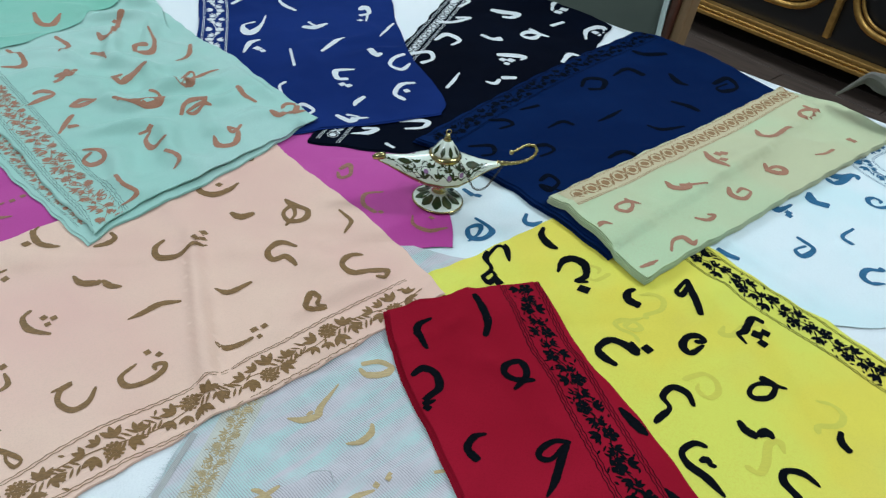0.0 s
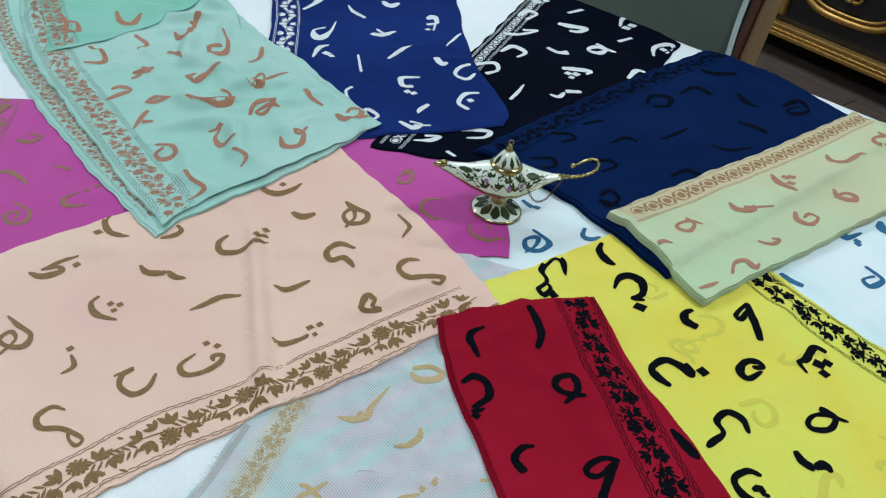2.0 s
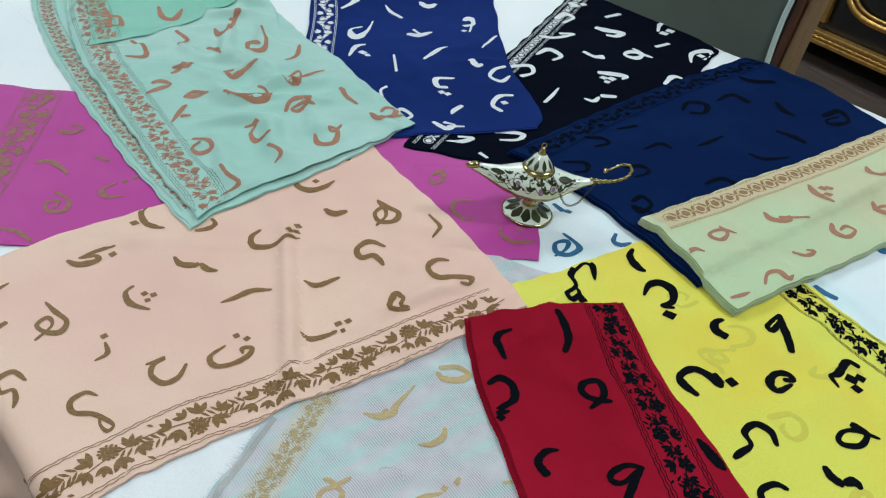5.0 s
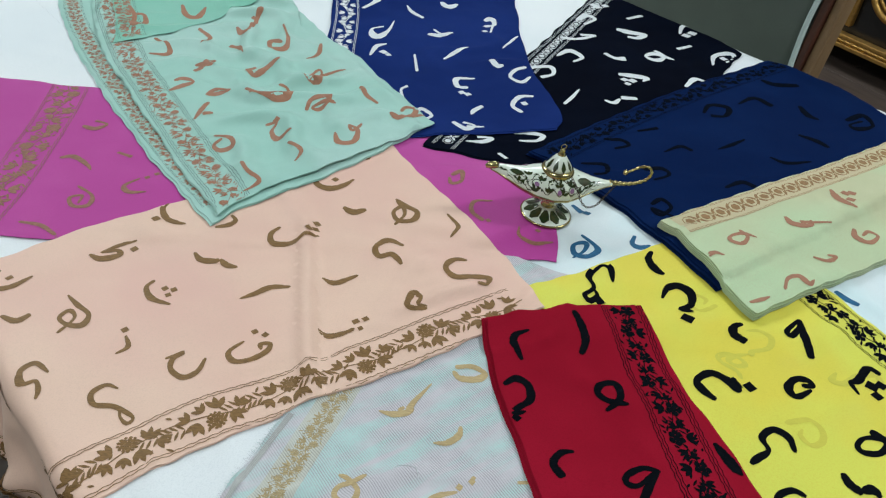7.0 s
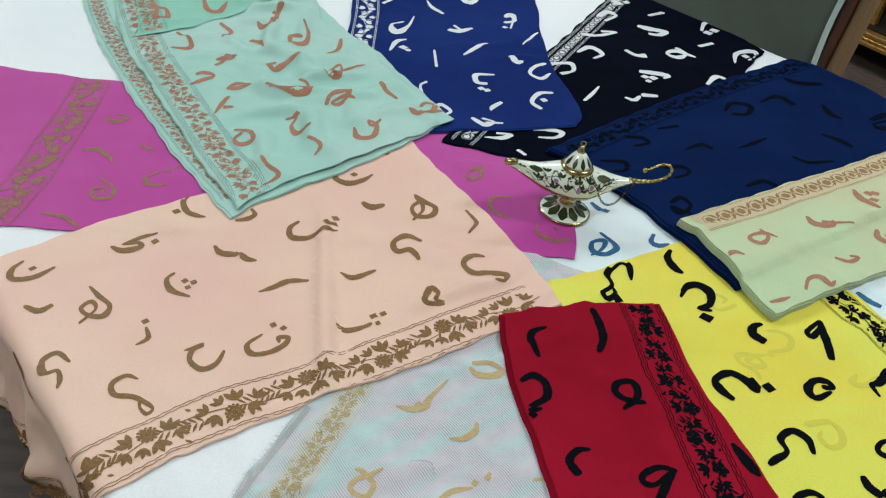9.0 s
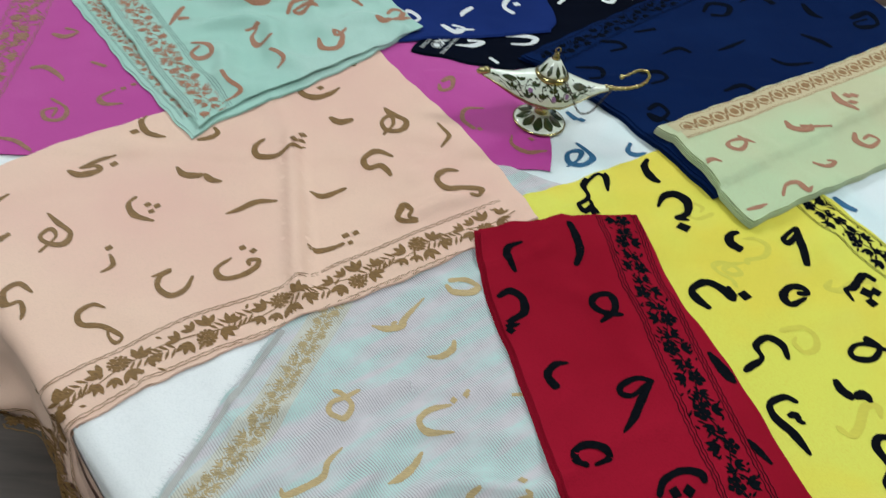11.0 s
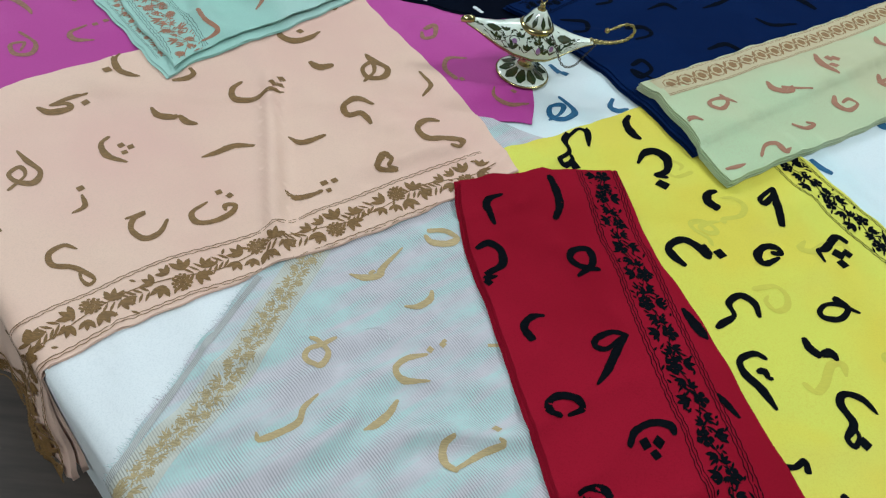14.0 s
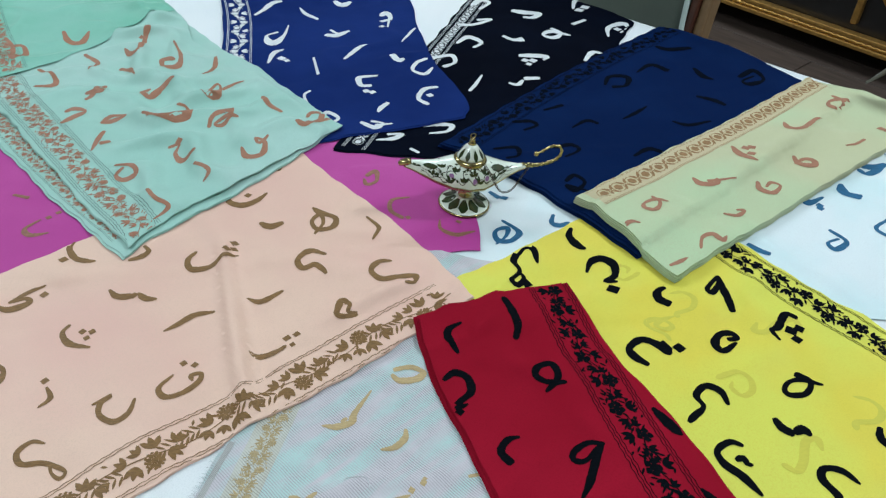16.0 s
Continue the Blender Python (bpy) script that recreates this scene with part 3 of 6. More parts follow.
for row in range(24):
    for k in range(4):
        ob = new("floor_board", board_me)
        ob.parent = floor_ob
        ob.matrix_basis = ROOM @ pose(-1.6 + 1.2 * k + 0.4 * (row % 3), -0.6 + 0.14 * row, 0.0)

# ---------------------------------------------------------------- gilt cabinet
cab = thing("cabinet", "black lacquered cabinet with gilt carved mouldings and oval panel frames", "cabinet", at=pose(1.49, 3.18, 0.0, 0, 0, AXIS))
CAB_L, CAB_B = 2.0, 0.100
part("body", block(bmesh.new(), (CAB_L, 0.46, 0.80), Matrix.Translation((0.55, 0.26, CAB_B + 0.44)), 0.004), M_LACQUER, cab, "black lacquered body")
bm = bmesh.new()
for dy, dz, h, d in ((0.0, 0.009, 0.018, 0.046), (0.012, 0.026, 0.018, 0.030), (0.004, 0.043, 0.018, 0.042)):
    block(bm, (CAB_L + 0.02, d, h), Matrix.Translation((0.55, dy, CAB_B + dz)), 0.004)
part("base_moulding", bm, M_GILT, cab, "gilt base moulding")
rope = [(-0.44 + 0.0066 * i, -0.010, CAB_B + 0.026) for i in range(300)]
link_part("rope_trim", mesh_from("rope_trim", *tube(rope, 0.0078, 8, 1.3, 2), M_GILT), cab, "gilt twisted rope trim")
part("top_board", block(bmesh.new(), (CAB_L + 0.06, 0.52, 0.03), Matrix.Translation((0.55, 0.25, CAB_B + 0.875)), 0.008), M_LACQUER, cab)
for px in (-0.43, 0.06, 0.60, 1.14, 1.52):
    part("stile", block(bmesh.new(), (0.026, 0.03, 0.76), Matrix.Translation((px, 0.018, CAB_B + 0.46)), 0.006), M_GILT, cab, "gilt upright moulding")


def oval_frame(cx, rx, rz, cz, r):
    line = []
    for i in range(72):
        a = i / 72 * 6.2832
        e = 0.62
        line.append((cx + rx * math.copysign(abs(math.cos(a)) ** e, math.cos(a)), 0.012, cz + rz * math.copysign(abs(math.sin(a)) ** e, math.sin(a))))
    return tube(line, r, 8, closed=True)


for cx, rx in ((-0.185, 0.20), (0.325, 0.245), (0.87, 0.235), (1.33, 0.16)):
    for r, grow in ((0.014, 0.0), (0.007, 0.022)):
        link_part("oval_moulding", mesh_from("oval_moulding", *oval_frame(cx, rx - grow, 0.310 - grow, CAB_B + 0.455, r), M_GILT), cab, "gilt oval moulding")
    for sgn in (-1, 1):
        scroll = [(cx + sgn * (0.02 + 0.045 * math.cos(a) * (1 - a / 9)), 0.010, CAB_B + 0.245 + 0.045 * math.sin(a) * (1 - a / 9)) for a in np.linspace(0.2, 6.5, 28)]
        link_part("scroll", mesh_from("scroll", *tube(scroll, 0.008, 7), M_GILT), cab, "carved gilt scroll")
for px in (-0.40, 1.50):
    for py in (0.06, 0.44):
        link_part("foot", mesh_from("foot", *lathe([(0.018, 0.0), (0.026, 0.02), (0.022, 0.06), (0.034, 0.10), (0.034, CAB_B)], 16), M_GILT), cab).location = (px, py, 0.006)

# ---------------------------------------------------------------- chair at the far side
CHAIR_AT = Matrix.Translation((0.446, 1.533, 0)) @ pose(0, 0, 0, 0, 0, -47)
chair = thing("dining_chair", "wooden dining chair with sage satin back and pale piping", "chair", at=CHAIR_AT)
LEANING = pose(0, 0, 0.46, -11, 0, 0)
bm = block(bmesh.new(), (0.42, 0.055, 0.56), LEANING @ Matrix.Translation((0, 0.0, 0.36)), 0.02)
part("backrest", bm, M_SAGE, chair, "padded sage satin backrest", True)
loop = [(sx * 0.207, -0.026, z) for sx, z in ((-1, 0.085), (-1, 0.35), (-1, 0.635), (0, 0.66), (1, 0.635), (1, 0.35), (1, 0.085), (0, 0.078))]
loop = [LEANING @ Vector(p) for p in at_even(smooth_line([*loop, loop[0]], 0.02), 80)[:-1]]
link_part("piping", mesh_from("piping", *tube(loop, 0.0052, 8, closed=True), M_PIPING), chair, "pale sage piping")
for sx in (-1, 1):
    post = block(bmesh.new(), (0.018, 0.044, 0.66), LEANING @ Matrix.Translation((sx * 0.222, 0.002, 0.33)), 0.005)
    part("back_post", post, M_WOOD, chair, "red-brown polished back post")
    outer = block(bmesh.new(), (0.020, 0.046, 0.68), LEANING @ Matrix.Translation((sx * 0.241, 0.010, 0.32)), 0.006)
    part("side_rail", outer, M_WOOD_LIGHT, chair, "lighter brown outer rail")
part("top_rail", block(bmesh.new(), (0.53, 0.045, 0.05), LEANING @ Matrix.Translation((0, 0.004, 0.685)), 0.015), M_WOOD, chair)
part("seat", block(bmesh.new(), (0.47, 0.44, 0.08), Matrix.Translation((0, -0.20, 0.44)), 0.025), M_SAGE, chair, "padded sage satin seat", True)
part("seat_frame", block(bmesh.new(), (0.49, 0.45, 0.05), Matrix.Translation((0, -0.20, 0.385)), 0.006), M_WOOD, chair)
for sx in (-1, 1):
    for py in (0.0, -0.39):
        part("leg", block(bmesh.new(), (0.042, 0.042, 0.36), Matrix.Translation((sx * 0.215, py, 0.188)), 0.006), M_WOOD, chair)

# ---------------------------------------------------------------- the table
S0, S1 = -1.9, 1.15                                 # ends of the table, along it
MID = (EDGE_NEAR + EDGE_FAR) / 2 * math.sqrt(0.5)
WIDE = (EDGE_FAR - EDGE_NEAR) * math.sqrt(0.5)
TAB = Matrix.Translation((*(ACROSS * MID + ALONG * (S0 + S1) / 2), 0)) @ pose(0, 0, 0, 0, 0, -45)
table = thing("dining_table", "long wooden dining table under a white cloth", "table", at=TAB)
part("tabletop", block(bmesh.new(), (S1 - S0 - 0.01, WIDE - 0.01, 0.035), Matrix.Translation((0, 0, TABLE_TOP - 0.0185)), 0.006), M_TABLE, table)
for sx in (-1, 1):
    for sy in (-1, 1):
        part("leg", block(bmesh.new(), (0.08, 0.08, 0.708), Matrix.Translation((sx * 1.40, sy * 0.5, 0.360)), 0.006), M_TABLE, table)


def spot(s, a):
    """A place from metres along and across the table."""
    return tuple(ALONG * s + ACROSS * a)


HANG = 0.34
near, far = EDGE_NEAR * math.sqrt(0.5), EDGE_FAR * math.sqrt(0.5)
linen = thing("tablecloth", "white linen tablecloth with faint creases over the table", "tablecloth")
LINEN = Cloth(linen, M_TABLECLOTH, [spot(S0, near - HANG), spot(S1, near - HANG)], [spot(S0, far + HANG), spot(S1, far + HANG)],
              thick=0.0016, amp=0.0022, seed=11, step=0.012,
              folds=[(-0.222, 0.40, -0.165, 0.27, 0.007, 0.008), (-0.170, 0.43, -0.115, 0.30, 0.006, 0.007), (-0.75, 1.10, -0.45, 1.02, 0.001, 0.01)])
# drawn-thread hem near the mint scarf
hem = [ribbon(np.c_[np.array([0, 0.004]) + 0.006 * i, np.zeros(2)], [0.004, 0.004], 0.0004) for i in range(40)]
stitched(LINEN, "drawn_thread_hem", hem, T_INK, "row of dark drawn-thread stitches",
         place=lambda s, t: np.stack([-0.76 + s * 0.70 - t * 0.71, 1.275 - s * 0.71 + t * 0.70], 1), kind="stuff")

# ---------------------------------------------------------------- the scarves, in the order they were laid


def scarf(label):
    return thing("scarf", label, "scarf", "scarves on the table")


WHITE = Cloth(scarf("white silk scarf with sea-blue letters, under the yellow scarf"), M_WHITE, [(-0.020, 0.590), (0.29, 0.568), (0.590, 0.556), (0.905, 0.563)],
              [(-0.020, 0.864), (0.452, 0.905), (0.834, 0.935)], thick=0.0012, amp=0.002, seed=21, pleats=[(60, 0.09, 0.003, 0.9)],
              folds=[(0.442, 0.734, 0.543, 0.563, 0.003, 0.008), (0.603, 0.804, 0.623, 0.603, 0.002, 0.02)])
letter(WHITE, T_SEA, 0.149, 0.7, 0.042, [[(0.31, 0.99, 0.12), (0.73, 0.47, 0.19), (0.48, 0.1, 0.17), (0.09, 0.18, 0.18), (0.08, 0.56, 0.13), (0.41, 0.62, 0.17), (0.35, 0.32, 0.11), (0.01, -0, 0.07)]])
letter(WHITE, T_SEA, 0.223, 0.731, 0.024, [[(0.2, 1, 0.18), (-0.01, 0.33, 0.27), (0.33, 0.01, 0.39), (0.85, 0.23, 0.15)]])
letter(WHITE, T_SEA, 0.155, 0.79, 0.017, [[(0.03, 0.96, 0.31), (0.72, 0.03, 0.52)]], [(1.04, 0.02, 0.31)])
letter(WHITE, T_SEA, 0.615, 0.773, 0.032, [[(0.12, 1.01, 0.16), (-0.01, 0.44, 0.43), (0.53, 0.01, 0.26)]])
letter(WHITE, T_SEA, 0.552, 0.753, 0.03, [[(0.01, 0.74, 0.24), (0.13, 0.35, 0.31), (1.01, 0.8, 0.12)]], [(0.48, -0.01, 0.17)])
letter(WHITE, T_SEA, 0.666, 0.845, 0.043, [[(0, 0.21, 0.2), (0.36, 0, 0.34), (0.99, 0.1, 0.16)]])
letter(WHITE, T_SEA, 0.617, 0.779, 0.028, [[(0.14, 1.01, 0.21), (0.01, 0.18, 0.51), (0.69, -0, 0.2)]])
letter(WHITE, T_SEA, 0.549, 0.758, 0.02, [[(-0.01, 0.98, 0.42), (0.64, 0.28, 0.53)]], [(0.97, 0.02, 0.26)])
letter(WHITE, T_SEA, 0.544, 0.673, 0.038, [[(0.35, 1, 0.15), (0.61, 0.37, 0.16), (0.08, -0.01, 0.24), (-0.01, 0.33, 0.11), (0.45, 0.53, 0.12)]])
letter(WHITE, T_SEA, 0.616, 0.692, 0.036, [[(0.71, 1, 0.11), (0.01, 0.5, 0.15), (0.12, -0.01, 0.23)]])
letter(WHITE, T_SEA, 0.41, 0.488, 0.058, [[(0, 0.13, 0.03), (0.61, 0.14, 0.07), (0.99, 0.08, 0.13), (1.01, 0.01, 0.05)]])
letter(WHITE, T_SEA, 0.446, 0.668, 0.021, [[(-0, 0.98, 0.33), (0.4, 0.4, 0.43), (0.94, -0.01, 0.32)]])
write_letters(WHITE, {"ess": [(0.687, 0.844, 0.052, 1)], "mim": [(0.705, 0.782, 0.028, 1)], "cee": [(0.617, 0.632, 0.032, 0)]}, T_SEA, 0.20, 5)
floral_border(WHITE, [(0.804, 0.945), (0.739, 0.874), (0.834, 0.704)], 0.04, T_SEA, 5)

PINK = Cloth(scarf("magenta silk scarf with dull gold letters"), M_PINK, [(-0.810, 0.607), (-0.450, 0.637), (-0.160, 0.664), (0.131, 0.685)],
             [(-0.810, 0.996), (-0.660, 0.979), (-0.510, 0.974), (-0.202, 0.961), (0.134, 0.941)], right=[(0.133, 0.809)], layers=2, thick=0.0009, amp=0.002, seed=31)
letter(PINK, T_PINKGOLD, -0.439, 0.7, 0.039, [[(0, 1.01, 0.11), (0.61, 0.6, 0.13), (0.7, 0.11, 0.21), (0.29, 0.01, 0.16), (0.03, 0.39, 0.15), (0.33, 0.55, 0.12), (0.39, 0.15, 0.1)]])
letter(PINK, T_PINKGOLD, -0.486, 0.775, 0.047, [[(0, 0.39, 0.13), (0.32, 0.51, 0.2), (0.82, 0.2, 0.14), (1, -0.01, 0.05)]])
letter(PINK, T_PINKGOLD, -0.492, 0.868, 0.028, [[(0.01, 0.13, 0.24), (0.64, -0.01, 0.41), (1.02, 0.47, 0.17), (0.38, 0.7, 0.23)]])
letter(PINK, T_PINKGOLD, -0.387, 0.736, 0.043, [[(0.29, 0.7, 0.09), (0.01, 0.29, 0.15), (0.23, 0.01, 0.2), (0.7, 0.09, 0.07)]], [(0.47, 0.78, 0.09), (0.67, 1, 0.09)])
letter(PINK, T_PINKGOLD, -0.423, 0.811, 0.021, [[(-0, 0.33, 0.24), (1.01, -0.02, 0.32)]])
letter(PINK, T_PINKGOLD, -0.471, 0.645, 0.05, [[(-0, 0.34, 0.09), (0.51, 0.29, 0.14), (1, -0, 0.1)]])
letter(PINK, T_PINKGOLD, -0.43, 0.62, 0.022, [[(0.02, 0.48, 0.2), (0.74, 0.01, 0.37), (0.98, 0.54, 0.2), (0.44, 1.01, 0.15)]])
letter(PINK, T_PINKGOLD, 0.088, 0.712, 0.04, [[(0, 0.82, 0.05), (0.01, 0.37, 0.14), (0.48, 0.01, 0.21), (0.99, 0.21, 0.08)]], [(0.55, 0.64, 0.1)])
letter(PINK, T_PINKGOLD, -0.001, 0.823, 0.029, [[(0.08, 0.6, 0.24), (0.5, 1.02, 0.3), (0.54, 0.27, 0.2), (0.12, 0, 0.25), (-0.01, 0.44, 0.13)]])
letter(PINK, T_PINKGOLD, 0.031, 0.747, 0.047, [[(0.52, 1, 0.07), (0.05, 0.89, 0.14), (-0.01, 0.39, 0.14), (0.3, 0, 0.16)]], [(0.42, 0.06, 0.08)])
floral_border(PINK, [(-0.518, 0.607), (-0.517, 0.708), (-0.534, 0.860), (-0.555, 0.981)], 0.052, T_PINKGOLD, 7, 0.9, fill=26)

SHEER = Cloth(scarf("pale grey and turquoise twill scarf with straw-gold letters"), M_SHEER, [(-0.264, 0.020), (-0.179, 0.253), (-0.116, 0.446), (-0.020, 0.694)],
              [(0.322, 0.050), (0.252, 0.352), (0.166, 0.659)], right=[(0.070, 0.686)], layers=2, thick=0.0009, amp=0.003, seed=41, splay=0.006, pleats=[(33, 0.050, 0.006, 1.0), (25, 0.030, 0.003, 2.0)],
              folds=[(-0.020, 0.423, 0.101, 0.453, 0.002, 0.012), (-0.081, 0.332, 0.060, 0.372, 0.0022, 0.012), (-0.101, 0.272, 0.101, 0.322, 0.002, 0.014)])
letter(SHEER, T_GOLD, -0.039, 0.45, 0.044, [[(-0, 0.05, 0.04), (0.3, 0, 0.13), (0.59, 0.09, 0.13), (0.65, 0.3, 0.11), (1, 0.88, 0.03)], [(0.5, 0.2, 0.08), (0.38, 0.11, 0.07)]])
letter(SHEER, T_GOLD, 0.012, 0.422, 0.023, [[(-0.01, 0.02, 0.06), (0.5, 0.07, 0.19), (0.92, 0.43, 0.22), (0.98, 0.88, 0.1)]])
letter(SHEER, T_GOLD, -0.063, 0.352, 0.031, [[(0.02, 0.95, 0.09), (0.29, 0.86, 0.12), (0.6, 0.42, 0.12), (0.42, -0.01, 0.14), (0.02, 0.32, 0.12), (0.08, 0.61, 0.13), (0.4, 0.76, 0.14), (0.74, 1, 0.12)]])
letter(SHEER, T_GOLD, 0.01, 0.347, 0.043, [[(0.59, 0.7, 0.05), (0.17, 0.53, 0.12), (-0, 0.23, 0.1), (0.16, 0.01, 0.11), (0.66, 0.05, 0.03)]], [(0.62, 0.79, 0.07), (0.85, 0.92, 0.07), (0.88, 1, 0.05)])
letter(SHEER, T_GOLD, -0.087, 0.288, 0.042, [[(0.96, 0.99, 0.04), (0.75, 0.67, 0.09), (0.7, 0.39, 0.1), (0.4, 0.15, 0.11), (0.09, -0.01, 0.1), (0.01, 0.11, 0.04)]])
letter(SHEER, T_GOLD, -0.009, 0.302, 0.03, [[(0.78, 1, 0.08), (0.59, 0.59, 0.16), (0.29, 0.22, 0.18), (0, 0.02, 0.04)]])
letter(SHEER, T_GOLD, 0.051, 0.276, 0.028, [[(0.31, 0.99, 0.09), (0.02, 0.72, 0.17), (0.08, 0.24, 0.19), (0.43, 0, 0.12)]])
letter(SHEER, T_GOLD, 0.024, 0.498, 0.03, [[(-0.01, 0.24, 0.11), (0.24, 0, 0.18), (0.78, 0.04, 0.22), (0.99, 0.3, 0.17), (0.62, 0.47, 0.14), (0.05, 0.43, 0.19)]])
letter(SHEER, T_GOLD, 0.084, 0.392, 0.013, [[(0.02, -0.03, 0.19), (1.01, 0.14, 0.23)]])
letter(SHEER, T_GOLD, 0.061, 0.278, 0.036, [[(0.01, -0.01, 0.08), (0.52, 0.41, 0.12), (0.99, 0.63, 0.1), (0.88, 0.73, 0.05)]], [(0.84, 0.98, 0.11)])
SHEER_BAND = [(-0.226, 0.050), (-0.160, 0.248), (-0.132, 0.302), (-0.109, 0.357), (-0.088, 0.430), (-0.022, 0.650)]
ground_band(SHEER, SHEER_BAND, 0.030, M_SHEER_BAND, "straw-tinted border ground")
floral_border(SHEER, SHEER_BAND, 0.020, T_OLDGOLD, 8, 0.7, lines=0, fill=30, petals=7, bold=0.62, head=0.2)

rng = np.random.RandomState(77)
edge = at_even(smooth_line([(-0.236, 0.102), (-0.180, 0.254), (-0.118, 0.440)], 0.004), 420)
out_x, out_y = -0.94, 0.33
hairs = []
for px, py in edge:
    if rng.rand() < 0.75:
        reach, lean = rng.uniform(0.002, 0.007), rng.uniform(-0.6, 0.6)
        tip = (px + reach * (out_x - 0.33 * lean), py + reach * (out_y - 0.94 * lean))
        hairs.append(ribbon([(px + 0.001, py), tip], [0.0004, 0.0002], 0.0002))
stitched(SHEER, "fringe", hairs, M_SHEER, "short frayed fringe", kind="stuff", trim=False)
band = [ribbon(edge + np.array([0.0035, -0.0012]), np.full(len(edge), 0.0055), 0.0007)]
stitched(SHEER, "selvedge", band, M_SELVEDGE, "grey woven selvedge", trim=False)

BLACK = Cloth(scarf("black crepe scarf with white letters and woven border"), M_BLACK, [(-0.042, 0.910), (0.092, 1.206), (0.162, 1.365), (0.249, 1.568)],
              [(0.122, 0.874), (0.345, 1.100), (0.492, 1.340)], right=[(0.372, 1.505)], layers=2, thick=0.001, amp=0.002, seed=51)
letter(BLACK, T_WHITE, 0.235, 1.486, 0.027, [[(0, 0.71, 0.58), (0.58, 0.01, 0.71)]], [(1.02, 0.57, 0.28)])
letter(BLACK, T_WHITE, 0.201, 1.397, 0.045, [[(0.01, 0.41, 0.24), (0.45, 1, 0.43), (0.78, 0.65, 0.2), (0.28, -0.01, 0.22)]])
letter(BLACK, T_WHITE, 0.299, 1.447, 0.033, [[(-0, -0.01, 0.32), (0.99, 0.71, 0.39)]])
letter(BLACK, T_WHITE, 0.168, 1.327, 0.061, [[(0, 0, 0.23), (0.46, -0.01, 0.21), (1, 0.36, 0.16), (0.57, 0.33, 0.2)]])
letter(BLACK, T_WHITE, 0.273, 1.358, 0.049, [[(0, 0.68, 0.28), (0.43, 0.51, 0.49), (0.99, 0.36, 0.39), (0.72, -0, 0.3), (0.34, 0.02, 0.27)]])
letter(BLACK, T_WHITE, 0.392, 1.392, 0.056, [[(0.94, 0.91, 0.14), (0.57, 1.01, 0.29), (0.21, 0.79, 0.21), (0, 0.12, 0.11)]], [(0.19, 0.01, 0.17), (0.44, 0.26, 0.17)])
letter(BLACK, T_WHITE, 0.375, 1.326, 0.029, [[(-0.01, 0.01, 0.4), (1, 0.74, 0.34)]])
letter(BLACK, T_WHITE, 0.24, 1.259, 0.035, [[(0, 0.48, 0.3), (0.48, 0.01, 0.36), (1.01, 0.08, 0.63)]])
letter(BLACK, T_WHITE, 0.156, 1.229, 0.043, [[(-0, 0.37, 0.14), (0.54, 0.97, 0.4), (1, 0.46, 0.24), (0.63, -0.01, 0.16)]])
letter(BLACK, T_WHITE, 0.313, 1.27, 0.049, [[(0.38, 0.81, 0.21), (0.67, 0.38, 0.18), (0.35, 0, 0.34), (0, 0.21, 0.16), (0.36, 0.52, 0.33), (1, 0.15, 0.13)]])
letter(BLACK, T_WHITE, 0.428, 1.272, 0.057, [[(-0.01, -0.01, 0.08), (0.18, 0.68, 0.22), (0.73, 0.99, 0.32), (0.77, 0.65, 0.13), (0.45, 0.29, 0.12)]], [(0.43, 0.56, 0.13)])
letter(BLACK, T_WHITE, 0.256, 1.167, 0.045, [[(0, 0.71, 0.28), (0.51, 0.67, 0.41), (1, 0.57, 0.35), (0.85, 0.27, 0.09)]], [(0.18, 0.31, 0.15), (0.47, 0.27, 0.17), (0.27, -0.01, 0.13)])
letter(BLACK, T_WHITE, 0.363, 1.176, 0.036, [[(-0, -0.01, 0.2), (0.59, 0.9, 0.4), (1, 0.66, 0.2), (0.6, 0.01, 0.23), (0.07, 0.01, 0.24)]])
letter(BLACK, T_WHITE, 0.159, 1.071, 0.055, [[(0.01, 0.01, 0.13), (0.25, 0.47, 0.15), (0.49, 1.01, 0.07)]])
letter(BLACK, T_WHITE, 0.224, 1.093, 0.053, [[(-0, 0.12, 0.13), (0.26, 0.01, 0.22), (0.47, 0.33, 0.12)], [(0.51, 0.41, 0.29), (1, 0.43, 0.22)]])
letter(BLACK, T_WHITE, 0.109, 1.157, 0.041, [[(-0.01, 0.78, 0.32), (0.47, 0.99, 0.33), (0.87, 1, 0.33), (0.92, 0.39, 0.19), (0.42, 0, 0.29)]])
letter(BLACK, T_WHITE, 0.015, 0.929, 0.036, [[(0, 0.01, 0.08), (0.69, 0.11, 0.33), (0.99, 0.48, 0.28), (0.43, 0.41, 0.23)]])
letter(BLACK, T_WHITE, 0.082, 0.948, 0.042, [[(-0.01, 0.49, 0.18), (0.52, 0.6, 0.31), (0.98, 0.5, 0.27), (0.77, 0.11, 0.2), (0.17, -0.01, 0.16)]])
letter(BLACK, T_WHITE, 0.061, 0.893, 0.013, [[(-0, 1.03, 0.57), (0.88, 0.01, 0.51)]])
floral_border(BLACK, [(-0.016, 0.910), (0.112, 1.197), (0.183, 1.360), (0.269, 1.558)], 0.034, T_WHITE, 9, lines=3, style="chain")

